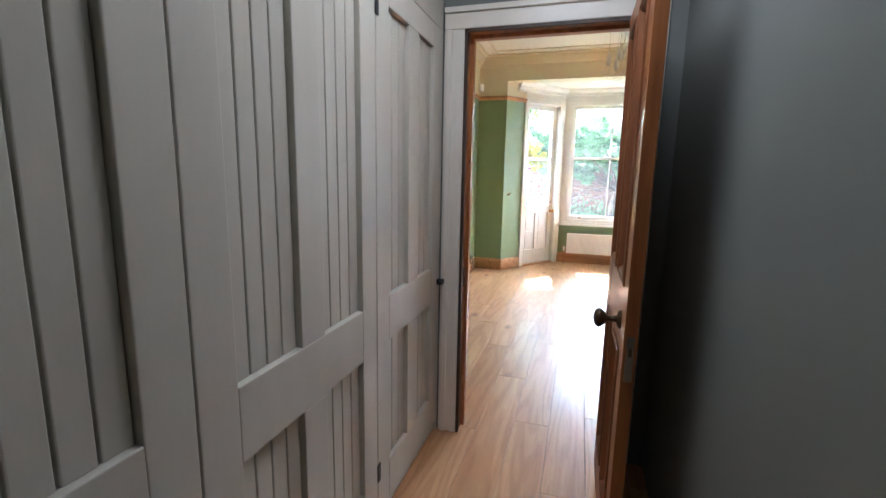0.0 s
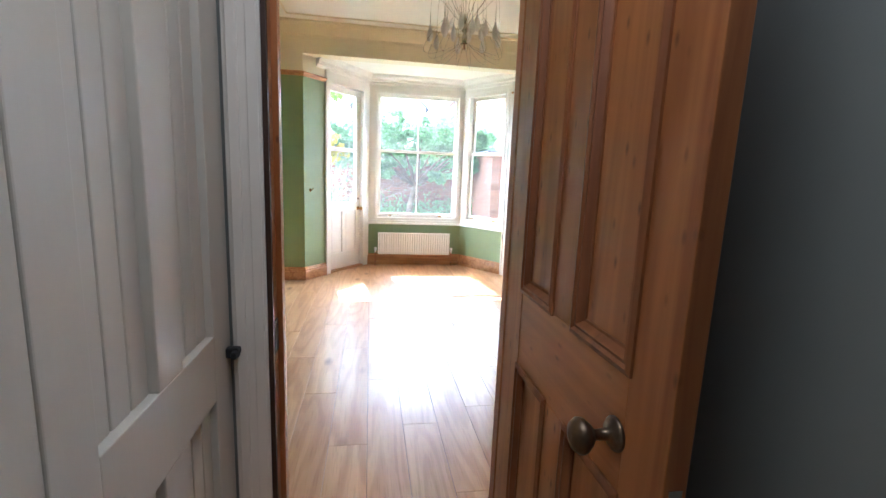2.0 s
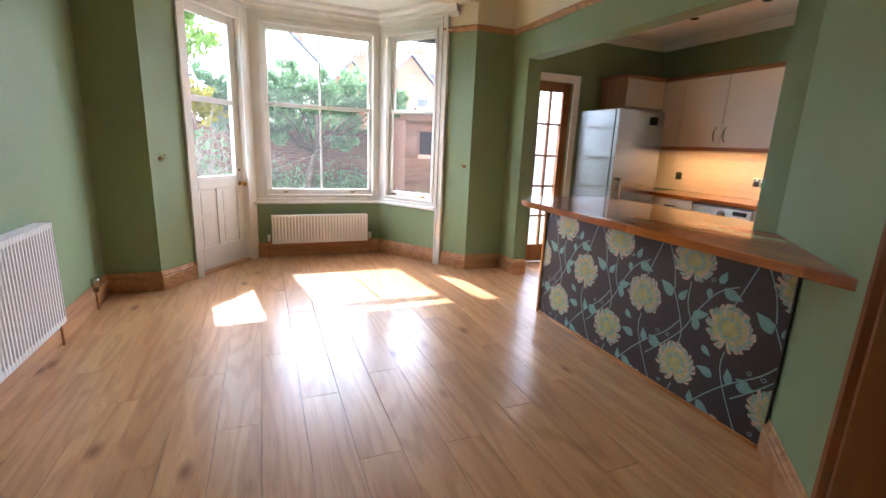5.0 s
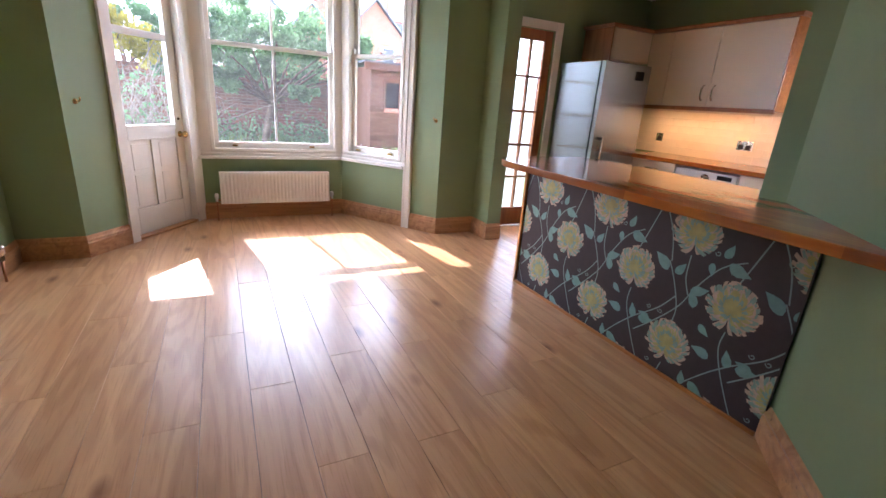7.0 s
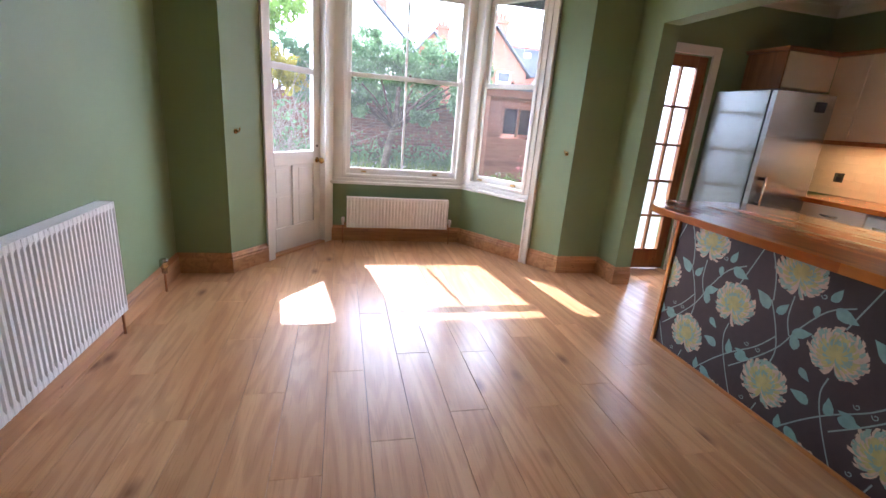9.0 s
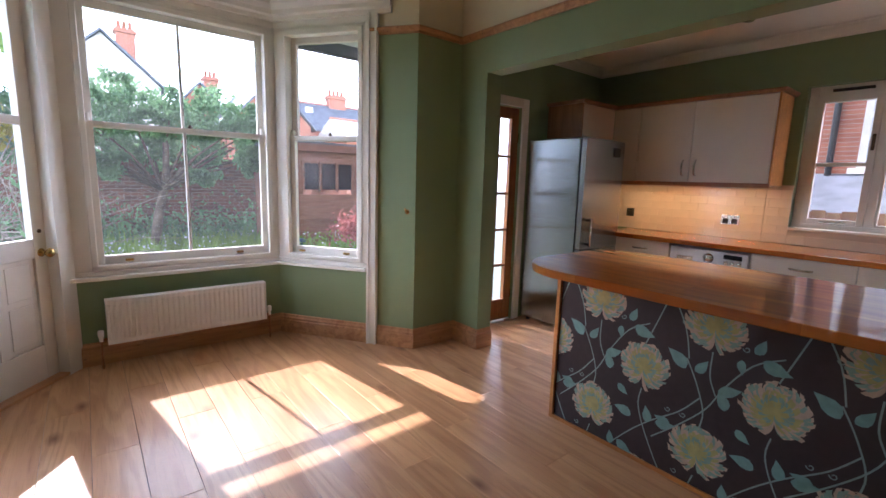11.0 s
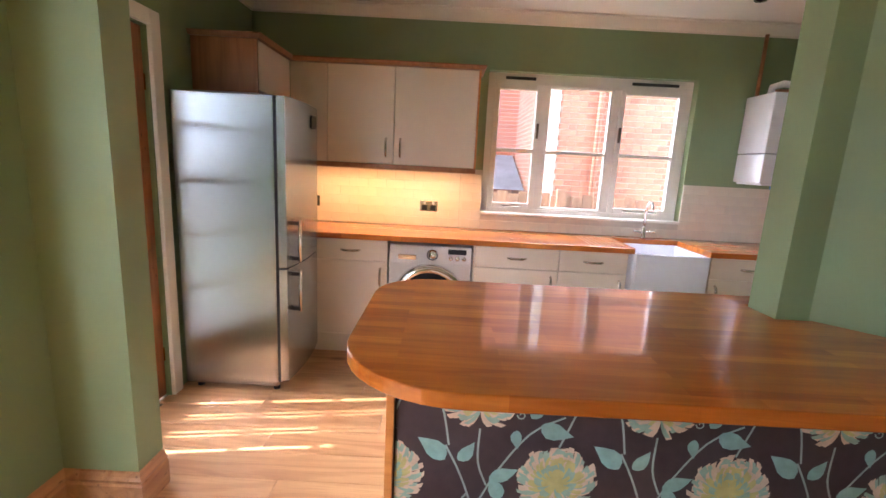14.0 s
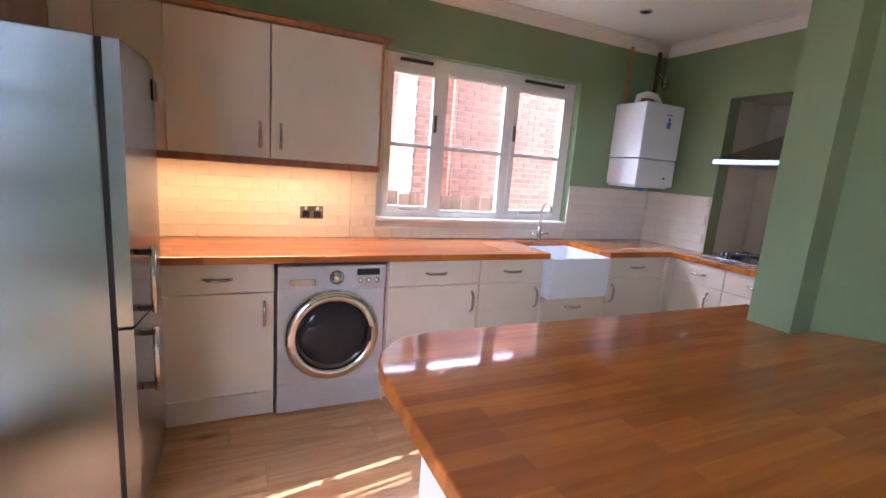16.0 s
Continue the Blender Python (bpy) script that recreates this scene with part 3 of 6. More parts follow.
def sash_window(name, m, w, x0, x1, glazing, label, sill_end):
    """A box-sash window between x0 and x1 of a face w wide; glazing: number of upright bars in each sash."""
    win = tagged(thing(name, m, label, "window"), kind="structure")
    z0, zm, z1 = 0.74, 1.655, 2.45
    part("window_frame", boxes((0.001, x0, 0.0, 0.13, 0.66, 2.50), (x1, w - 0.001, 0.0, 0.13, 0.66, 2.50), (x0, x1, 0.0, 0.13, 2.45, 2.50), (x0, x1, 0.0, 0.13, 0.66, 0.70), bevel=0.004), WHITE, win, "white painted box frame", True)
    part("architrave", boxes((x0 - 0.03, x0 + 0.006, -0.012, 0.02, 0.67, 2.48), (x1 - 0.006, x1 + 0.03, -0.012, 0.02, 0.67, 2.48), (x0 - 0.03, x1 + 0.03, -0.012, 0.02, 2.44, 2.48), (x0 - 0.03, x1 + 0.03, -0.012, 0.02, 0.67, 0.70), bevel=0.005), WHITE, win, "", True)
    part("window_sill", boxes((-0.03, sill_end, -0.045, 0.06, 0.60, 0.628), (0.0, min(w, sill_end), -0.012, 0.06, 0.628, 0.66), bevel=0.006), WHITE, win, "white painted window board", True)
    for nm, y, a, b in (("lower_sash", 0.045, 0.70, zm + 0.02), ("upper_sash", 0.085, zm - 0.02, 2.45)):
        st = 0.045
        bot = 0.06 if nm == "lower_sash" else 0.035
        top = 0.035 if nm == "lower_sash" else 0.05
        d = [(x0, x0 + st, y, y + 0.038, a, b), (x1 - st, x1, y, y + 0.038, a, b), (x0 + st, x1 - st, y, y + 0.038, a, a + bot), (x0 + st, x1 - st, y, y + 0.038, b - top, b)]
        for i in range(glazing):
            xm = x0 + (x1 - x0) * (i + 1) / (glazing + 1)
            d.append((xm - 0.010, xm + 0.010, y + 0.004, y + 0.034, a + bot, b - top))
        s = part(nm, boxes(*d, bevel=0.003), WHITE, win, "white painted sliding sash", True)
        n = glazing + 1
        for i in range(n):
            p0, p1 = x0 + st + (x1 - x0 - 2 * st) * i / n, x0 + st + (x1 - x0 - 2 * st) * (i + 1) / n
            g = part("pane", boxes((p0, p1, y + 0.017, y + 0.021, a + bot - 0.01, b - top + 0.01)), GLASS, s, "", True)
            g.visible_shadow = False
    xm = (x0 + x1) / 2
    bm = lathe(bmesh.new(), [(0.012, 0), (0.016, 0.008), (0.008, 0.02), (0.003, 0.03)], pose(xm + 0.04, 0.06, zm + 0.02))
    part("sash_catch", bm, BRONZE, win, "dark bronze sash catch", True)
    for fx in (0.16, 0.80):
        part("sash_lift", boxes((x0 + (x1 - x0) * fx - 0.025, x0 + (x1 - x0) * fx + 0.025, 0.018, 0.045, 0.715, 0.733), bevel=0.004), BRASS, win, "small brass sash lift", True)
    for x in (x0 + 0.01, x1 - 0.03):
        part("sash_horn", boxes((x, x + 0.02, 0.045, 0.083, zm + 0.02, zm + 0.07), bevel=0.006), WHITE, win, "", True)
    return win


sash_window("window_1", FACE_C, 1.366, 0.13, 1.29, 1, "white wooden sash window in the bay over the garden", 1.396)
sash_window("window_2", FACE_R, 0.85, 0.10, 0.75, 0, "narrow white sash window on the bay's side", 0.822)
# trims at the bay's outer edges
bay_wall("trim_bay_1", FACE_L, [(0.365, 0.44, -0.022, 0.10, 0, 2.56)], WHITE, "white upright trim at the garden door")
bay_wall("trim_bay_2", FACE_R, [(0.825, 0.915, -0.024, 0.10, 0.0, 2.56), (0.832, 0.850, -0.034, -0.024, 0.0, 2.56), (0.892, 0.908, -0.034, -0.024, 0.0, 2.56)], WHITE, "white upright trim at the bay's edge")
bay_wall("trim_bay_3", FACE_L, [(1.13, 1.25, -0.012, 0.13, 0, 2.50), (0.44, 1.13, -0.006, 0.12, 2.42, 2.47)], WHITE, "white painted door post of the bay")

# half-glazed garden door
gd = tagged(thing("door_1", FACE_L, "white half-glazed garden door in the bay, closed", "door"), kind="structure")
part("stile", boxes((0.44, 0.53, 0.055, 0.10, 0.02, 2.42), bevel=0.004), WHITE, gd, "", True)
part("stile", boxes((1.04, 1.13, 0.055, 0.10, 0.02, 2.42), bevel=0.004), WHITE, gd, "", True)
for z0, z1 in ((0.02, 0.24), (0.80, 0.92), (1.60, 1.65), (2.34, 2.42)):
    part("rail", boxes((0.53, 1.04, 0.055, 0.10, z0, z1), bevel=0.004), WHITE, gd, "", True)
part("muntin", boxes((0.755, 0.815, 0.057, 0.098, 0.24, 0.80), bevel=0.003), WHITE, gd, "", True)
for x0, x1 in ((0.53, 0.755), (0.815, 1.04)):
    part("panel", boxes((x0, x1, 0.070, 0.09, 0.24, 0.80), (x0 + 0.03, x1 - 0.03, 0.067, 0.07, 0.27, 0.52), (x0 + 0.03, x1 - 0.03, 0.067, 0.07, 0.56, 0.77), bevel=0.003), WHITE, gd, "", True)
for z0, z1 in ((0.92, 1.60), (1.65, 2.34)):
    g = part("pane", boxes((0.52, 1.05, 0.075, 0.079, z0 - 0.01, z1 + 0.01)), GLASS, gd, "", True)
    g.visible_shadow = False
knob = part("door_knob", lathe(bmesh.new(), [(0.026, 0), (0.026, 0.006), (0.009, 0.012), (0.009, 0.035), (0.026, 0.045), (0.03, 0.06), (0.022, 0.072), (0.006, 0.076)], pose(1.085, 0.055, 0.83, 90)), BRASS, gd, "polished brass knob", True)
part("keyhole_cover", lathe(bmesh.new(), [(0.012, 0), (0.012, 0.006), (0.004, 0.008)], pose(1.085, 0.055, 0.965, 90)), BRONZE, gd, "", True)
part("threshold", boxes((0.42, 1.15, -0.01, 0.14, 0.003, 0.02), bevel=0.004), PINE_X, gd, "pine threshold", True)

# ---- kitchen window ----
kw = tagged(thing("window_3", pose(4.50, 3.44, 1.05), "white painted casement window over the sink", "window"), kind="structure")
Y0, Y1, KZ0, KZ1 = 2.62, 4.255, 1.045, 2.16
part("window_frame", boxes((4.50, 4.56, Y0, Y0 + 0.06, KZ0, KZ1), (4.50, 4.56, Y1 - 0.06, Y1, KZ0, KZ1), (4.50, 4.56, Y0 + 0.06, Y1 - 0.06, KZ0, KZ0 + 0.045), (4.50, 4.56, Y0 + 0.06, Y1 - 0.06, KZ1 - 0.085, KZ1), (4.50, 4.56, 3.19, 3.245, KZ0 + 0.045, KZ1 - 0.085), (4.50, 4.56, 3.76, 3.815, KZ0 + 0.045, KZ1 - 0.085), bevel=0.004), WHITE, kw, "")
for a, b, opening in ((Y0 + 0.06, 3.19, True), (3.245, 3.76, False), (3.815, Y1 - 0.06, True)):
    x = 4.490 if opening else 4.505
    st = 0.042 if opening else 0.018
    z0, z1 = KZ0 + 0.045, KZ1 - 0.085
    s = part("casement", boxes((x, x + 0.045, a, a + st, z0, z1), (x, x + 0.045, b - st, b, z0, z1), (x, x + 0.045, a + st, b - st, z0, z0 + st), (x, x + 0.045, a + st, b - st, z1 - st, z1), (x + 0.004, x + 0.041, a + st, b - st, 1.545, 1.575), bevel=0.003), WHITE, kw, "white painted casement with a glazing bar")
    for p0, p1 in ((z0 + st, 1.545), (1.575, z1 - st)):
        g = part("pane", boxes((x + 0.018, x + 0.022, a + st - 0.006, b - st + 0.006, p0 - 0.006, p1 + 0.006)), GLASS, s)
        g.visible_shadow = False
    if opening:
        part("trickle_vent", boxes((4.485, 4.50, a + 0.06, b - 0.08, KZ1 - 0.05, KZ1 - 0.028), bevel=0.003), BLACK, kw, "black trickle vent")
        part("stay", boxes((4.478, 4.489, a + 0.10, b - 0.12, z0 + 0.012, z0 + 0.024), bevel=0.003), CHROME, kw, "casement stay")
        hy = b - 0.02 if a < 3 else a + 0.02
        hd = part("window_handle", boxes((4.472, 4.49, hy - 0.010, hy + 0.010, 1.66, 1.78), bevel=0.004), BRONZE, kw, "dark casement fastener")
part("window_sill", boxes((4.40, 4.50, Y0 + 0.002, Y1 - 0.002, KZ0 - 0.012, KZ0 + 0.008), bevel=0.004), WHITE, kw, "white sill")

# ---- glazed door at the kitchen's end ----
fd = tagged(thing("door_2", pose(2.83, 6.14, 0), "pine fifteen-pane glazed door, closed", "door"), kind="structure")
FX0, FX1 = 2.50, 3.16
part("stile", boxes((FX0, FX0 + 0.095, 6.125, 6.165, 0.01, 2.03), bevel=0.003), PINE, fd)
part("stile", boxes((FX1 - 0.095, FX1, 6.125, 6.165, 0.01, 2.03), bevel=0.003), PINE, fd)
part("rail", boxes((FX0 + 0.095, FX1 - 0.095, 6.125, 6.165, 0.01, 0.21), bevel=0.003), PINE, fd)
part("rail", boxes((FX0 + 0.095, FX1 - 0.095, 6.125, 6.165, 1.93, 2.03), bevel=0.003), PINE, fd)
gx0, gx1 = FX0 + 0.095, FX1 - 0.095
for i in (1, 2):
    x = gx0 + (gx1 - gx0) * i / 3
    part("glazing_bar", boxes((x - 0.011, x + 0.011, 6.128, 6.162, 0.21, 1.93)), PINE, fd)
for j in range(1, 5):
    z = 0.21 + 1.72 * j / 5
    part("glazing_bar", boxes((gx0, gx1, 6.130, 6.160, z - 0.011, z + 0.011)), PINE, fd)
for i in range(3):
    for j in range(5):
        a, b = gx0 + (gx1 - gx0) * i / 3, gx0 + (gx1 - gx0) * (i + 1) / 3
        c, d = 0.21 + 1.72 * j / 5, 0.21 + 1.72 * (j + 1) / 5
        part("pane", boxes((a + 0.024, b - 0.024, 6.143, 6.147, c - 0.004, d + 0.004)), OBSCURE, fd)
        # clear strips added so the sun throws streaks on the kitchen floor
        for e0, e1 in ((a - 0.004, a + 0.024), (b - 0.024, b + 0.004)):
            g = part("pane_edge", boxes((e0, e1, 6.143, 6.147, c - 0.004, d + 0.004)), GLASS, fd, "clear edge strip added to the pane to pass sun streaks")
            g.visible_shadow = False
part("hinge", boxes((FX1 - 0.004, FX1 + 0.008, 6.118, 6.126, 1.72, 1.80)), BRASS, fd, "brass hinge")
part("hinge", boxes((FX1 - 0.004, FX1 + 0.008, 6.118, 6.126, 0.22, 0.30)), BRASS, fd, "brass hinge")
setting("trim_door_2", boxes((3.165, 3.245, 6.075, 6.10, 0.0, 2.115), (2.48, 3.165, 6.075, 6.10, 2.035, 2.115), bevel=0.006), WHITE, "cream architrave of the glazed door", "architrave")

# ---- hall doorway ----
fr = tagged(thing("door_frame", pose(0.05, 1.85, 0), "pine door lining with painted hall architrave", "door frame"), kind="structure")
part("jamb", boxes((-0.36, -0.322, 1.80, 1.965, 0, 2.06), bevel=0.003), PINE, fr, "pine lining")
part("jamb", boxes((0.422, 0.46, 1.80, 1.965, 0, 2.06), bevel=0.003), PINE, fr, "pine lining")
part("head", boxes((-0.322, 0.422, 1.80, 1.965, 2.025, 2.06), bevel=0.003), PINE, fr, "pine lining")
part("stop", boxes((-0.322, -0.305, 1.86, 1.90, 0, 2.025), (0.405, 0.422, 1.86, 1.90, 0, 2.025), (-0.305, 0.405, 1.86, 1.90, 2.008, 2.025)), PINE, fr, "pine door stop")
# near-black strip along the lining's left and top edges
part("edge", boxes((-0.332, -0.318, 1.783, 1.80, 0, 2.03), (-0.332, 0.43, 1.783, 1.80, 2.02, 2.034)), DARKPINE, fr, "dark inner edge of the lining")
ARCH = [(0, 0, 0.012), (0.02, 0, 0.020), (0.05, 0, 0.014), (0.075, 0, 0.022)]
for x0, x1, z0, z1 in ((-0.43, -0.333, 0, 2.13), (0.432, 0.53, 0, 2.13)):
    part("architrave", boxes((x0, x1, 1.782, 1.80, z0, 2.03), (x0 + 0.012, x0 + 0.040, 1.772, 1.782, z0, 2.03), (x0 + 0.06, x1 - 0.008, 1.776, 1.782, z0, 2.03), bevel=0.003), WHITE, fr, "cream painted architrave")
part("architrave", boxes((-0.43, 0.53, 1.782, 1.80, 2.034, 2.13), (-0.43, 0.53, 1.770, 1.782, 2.105, 2.13), bevel=0.003), WHITE, fr, "cream painted architrave")
part("architrave", boxes((-0.44, -0.345, 1.96, 1.985, 0, 2.13), (0.445, 0.54, 1.96, 1.985, 0, 2.13), (-0.345, 0.445, 1.96, 1.985, 2.04, 2.13), bevel=0.005), PINE, fr, "pine architrave in the dining room")
part("strike_plate", boxes((-0.321, -0.317, 1.80, 1.85, 0.80, 0.90)), IRON, fr, "black strike plate")


def panel_mould(x0, x1, z0, z1, face, out):
    """A stepped moulding round a sunk panel, standing a little proud of the door's face."""
    prof = ((-0.006, 0.0), (-0.006, 0.005), (0.004, 0.008), (0.010, 0.003), (0.016, 0.004), (0.022, -0.003), (0.027, -0.009), (0.032, -0.010), (0.032, -0.013))
    bm = bmesh.new()
    rings = []
    for inset, high in prof:
        y = face + out * high
        rings.append([bm.verts.new(p) for p in ((x0 + inset, y, z0 + inset), (x1 - inset, y, z0 + inset), (x1 - inset, y, z1 - inset), (x0 + inset, y, z1 - inset))])
    for a, b in zip(rings, rings[1:]):
        for k in range(4):
            bm.faces.new((a[k], a[(k + 1) % 4], b[(k + 1) % 4], b[k]))
    bmesh.ops.recalc_face_normals(bm, faces=bm.faces)
    return bm


def pine_door():
    """Four-panel door, hinged on the lining's hall edge and swung back into the hall."""
    W, T, H = 0.765, 0.038, 2.0
    d = tagged(thing("door_3", pose(0.314, 1.738, 0.012, 0, 0, -90.0), "waxed pine four-panel door standing open", "door"), kind="structure")
    bar, lock = 0.132, W - 0.108
    for x0, x1 in ((0, bar), (lock, W)):
        part("stile", boxes((x0, x1, -T, 0, 0, H), bevel=0.002), PINE, d, "", True)
    for z0, z1 in ((0, 0.20), (0.81, 1.03), (H - 0.10, H)):
        part("rail", boxes((bar, lock, -T + 0.001, -0.001, z0, z1), bevel=0.002), PINE_RAIL, d, "", True)
    m0, m1 = 0.338, 0.446
    for z0, z1 in ((0.20, 0.81), (1.03, H - 0.10)):
        part("muntin", boxes((m0, m1, -T + 0.001, -0.001, z0, z1), bevel=0.002), PINE, d, "", True)
        for x0, x1 in ((bar, m0), (m1, lock)):
            p = part("panel", boxes((x0, x1, -T + 0.013, -0.013, z0, z1)), PINE, d, "", True)
            for face, out in ((-T, -1), (0.0, 1)):
                part("moulding", panel_mould(x0, x1, z0, z1, face, out), PINE_DARK, p, "darker bolection moulding", True)
    prof = [(0.030, 0), (0.030, 0.004), (0.024, 0.010), (0.011, 0.014), (0.009, 0.040), (0.020, 0.048), (0.030, 0.060), (0.031, 0.068), (0.024, 0.078), (0.008, 0.083)]
    part("door_knob", lathe(bmesh.new(), prof, pose(W - 0.130, -T, 0.910, 90)), BRONZE, d, "aged bronze oval knob", True)
    part("lock_plate", boxes((W, W + 0.002, -T + 0.008, -0.008, 0.76, 0.90), bevel=0.0006), PEWTER, d, "worn steel lock plate", True)
    part("latch_bolt", boxes((W, W + 0.008, -T + 0.014, -0.014, 0.84, 0.865)), BRONZE, d, "", True)


pine_door()

# ---- hall cupboard ----
cup = thing("hall_cupboard", pose(-0.541, 0.2, 0), "built-in cupboard with painted tongue-and-groove doors", "cupboard")
part("frame", boxes((-0.90, -0.543, -1.6, 1.775, 2.035, 2.5), (-0.90, -0.543, 1.748, 1.775, 0, 2.035), (-0.90, -0.556, -1.6, 1.748, 0, 0.05), bevel=0.002), CUPBOARD, cup)


def cupboard_door(y0, y1, name):
    """A framed door of grooved boards, two panels wide and two high."""
    mid = (y0 + y1) / 2
    d = part(name, boxes((-0.583, -0.578, y0 + 0.002, y1 - 0.002, 0.057, 2.028)), CUPBOARD, cup, "framed cupboard door of grooved boards")
    for a, b in ((y0, y0 + 0.105), (y1 - 0.105, y1)):
        part("stile", boxes((-0.566, -0.541, a, b, 0.055, 2.03), bevel=0.003), CUPBOARD, d)
    for z0, z1 in ((0.055, 0.22), (0.73, 0.91), (1.93, 2.03)):
        part("rail", boxes((-0.566, -0.541, y0 + 0.105, y1 - 0.105, z0, z1), bevel=0.003), CUPBOARD, d)
    for z0, z1 in ((0.22, 0.73), (0.91, 1.93)):
        part("muntin", boxes((-0.566, -0.541, mid - 0.055, mid + 0.055, z0, z1), bevel=0.003), CUPBOARD, d)
        for a, b in ((y0 + 0.105, mid - 0.055), (mid + 0.055, y1 - 0.105)):
            n = 3 if (b - a) < 0.22 else 4
            w = (b - a) / n
            for i in range(n):
                part("board", boxes((-0.577, -0.559, a + i * w + 0.0025, a + (i + 1) * w - 0.0025, z0, z1), bevel=0.003), CUPBOARD, d)
    return d


for y0, y1, hinge in ((-1.36, -0.551, False), (-0.546, 0.244, False), (0.249, 1.03, False), (1.035, 1.744, True)):
    d = cupboard_door(y0, y1, "door")
    if hinge:
        for z in (0.20, 1.87):
            part("hinge", boxes((-0.54, -0.536, y0 - 0.012, y0 + 0.012, z, z + 0.075), bevel=0.001), IRON, cup, "black iron hinge")
        part("latch", boxes((-0.54, -0.506, y1 - 0.028, y1 - 0.004, 0.815, 0.845), (-0.521, -0.506, y1 - 0.05, y1 + 0.01, 0.82, 0.84), bevel=0.004), IRON, cup, "black iron latch")


# the door wall and the hall stand a little west of the dining room's grid
for ob in [o for o in scene.objects if o.parent is None]:
    if ob.name.startswith(("wall_south", "wall_hall", "ceiling_hall", "door_frame")):
        ob.location += Vector((-0.101, -0.025, 0))

# ---- radiators ----
def radiator(name, m, w, h, z0, label, deep=0.09):
    """A pressed steel panel radiator, its front towards local -y."""
    r = thing(name, m, label, "radiator", "radiators")
    bm = bmesh.new()
    pts, n = [], int(w / 0.0333)
    for i in range(n):
        x = i * w / n
        s = w / n
        pts += [(x, 0), (x + s * 0.2, 0), (x + s * 0.35, 0.009), (x + s * 0.65, 0.009), (x + s * 0.8, 0)]
    pts.append((w, 0))
    for a, b in zip(pts, pts[1:]):
        for lo, hi, k0, k1 in ((z0, z0 + 0.03, 0.2, 0.2), (z0 + 0.03, z0 + 0.045, 0.2, 1), (z0 + 0.045, z0 + h - 0.045, 1, 1), (z0 + h - 0.045, z0 + h - 0.03, 1, 0.2), (z0 + h - 0.03, z0 + h, 0.2, 0.2)):
            q = [bm.verts.new(v) for v in ((a[0], a[1] * k0, lo), (b[0], b[1] * k0, lo), (b[0], b[1] * k1, hi), (a[0], a[1] * k1, hi))]
            bm.faces.new(q)
    bmesh.ops.remove_doubles(bm, verts=bm.verts, dist=1e-5)
    bmesh.ops.translate(bm, verts=bm.verts, vec=(0, -deep, 0))
    part("front_panel", bm, RADIATOR, r, "fluted white panel", True)
    part("back_panel", boxes((0.01, w - 0.01, -0.022, -0.008, z0 + 0.01, z0 + h - 0.01), bevel=0.003), RADIATOR, r, "", True)
    for x in (0, w - 0.004):
        part("side_cover", boxes((x, x + 0.004, -deep, -0.012, z0 + 0.02, z0 + h)), RADIATOR, r, "", True)
    part("top_grille", boxes(*[(0.004, w - 0.004, y, y + 0.006, z0 + h - 0.012, z0 + h) for y in [-deep + 0.002 + i * (deep - 0.02) / 5 for i in range(6)]], *[(x, x + 0.004, -deep, -0.012, z0 + h - 0.010, z0 + h - 0.002) for x in [0.02 + i * (w - 0.04) / 30 for i in range(31)]]), RADIATOR, r, "slotted top grille", True)
    for x, cap in ((-0.035, True), (w + 0.035, True)):
        v = part("valve", lathe(bmesh.new(), [(0.013, 0), (0.013, 0.03), (0.018, 0.034), (0.018, 0.07), (0.013, 0.078)], pose(x, -deep / 2, z0 + 0.02)), WHITE_NEW, r, "white radiator valve", True)
        bm = tube(bmesh.new(), [(x, -deep / 2, 0.0), (x, -deep / 2, z0 + 0.03)], 0.0075)
        tube(bm, [(x, -deep / 2, z0 + 0.03), (max(0, min(w, x)), -deep / 2, z0 + 0.03)], 0.009)
        part("pipe", bm, COPPER, r, "copper tail pipe", True)
    return r


radiator("radiator", pose(-0.028, 6.935, 0), 1.05, 0.31, 0.175, "low white panel radiator under the bay window")
radiator("radiator", pose(-1.32, 3.30, 0, 0, 0, 90), 1.64, 0.61, 0.165, "large white panel radiator on the green wall")


# ---- breakfast bar ----
bar = thing("breakfast_bar", pose(2.2, 3.8, 0), "breakfast bar with thick oiled beech top", "breakfast bar")
part("half_wall", boxes((1.972, 2.44, 2.95, 4.655, 0, 0.895)), WHITE, bar, "cream painted half wall and end")
part("corner_post", boxes((1.950, 1.985, 4.655, 4.680, 0.0, 0.895), bevel=0.003), BAR_EDGE, bar, "beech corner strip")
part("base_strip", boxes((1.952, 1.964, 2.875, 4.655, 0.002, 0.022), bevel=0.002), BAR_EDGE, bar, "thin beech floor strip")
pts = [(2.316, 3.112), (1.66, 2.456)]
pts += [(1.95 - 0.29 * math.cos(k * math.pi / 20), 4.47 + 0.32 * math.sin(k * math.pi / 20)) for k in range(11)]
pts += [(2.40, 4.79)] + [(2.40 + 0.22 * math.sin(a), 4.57 + 0.22 * math.cos(a)) for a in (0.25, 0.5, 0.75, 1.0, 1.25, 1.5)]
pts += [(2.62, 3.08), (2.475, 3.08), (2.475, 3.325), (2.316, 3.325)]
top = part("top", prism(pts, 0.895, 0.936, 0.005), BAR_WOOD, bar, "glossy orange-brown beech block top")
paper = part("wallpaper", boxes((1.966, 1.972, 2.862, 4.655, 0.0, 0.895)), PAPER, bar, "dark aubergine floral wallpaper")


def flat_shape(bm, pts, x):
    vs = [bm.verts.new((x, y, z)) for y, z in pts]
    f = bm.faces.new(vs)
    f.normal_update()
    if f.normal.x > 0:
        f.normal_flip()


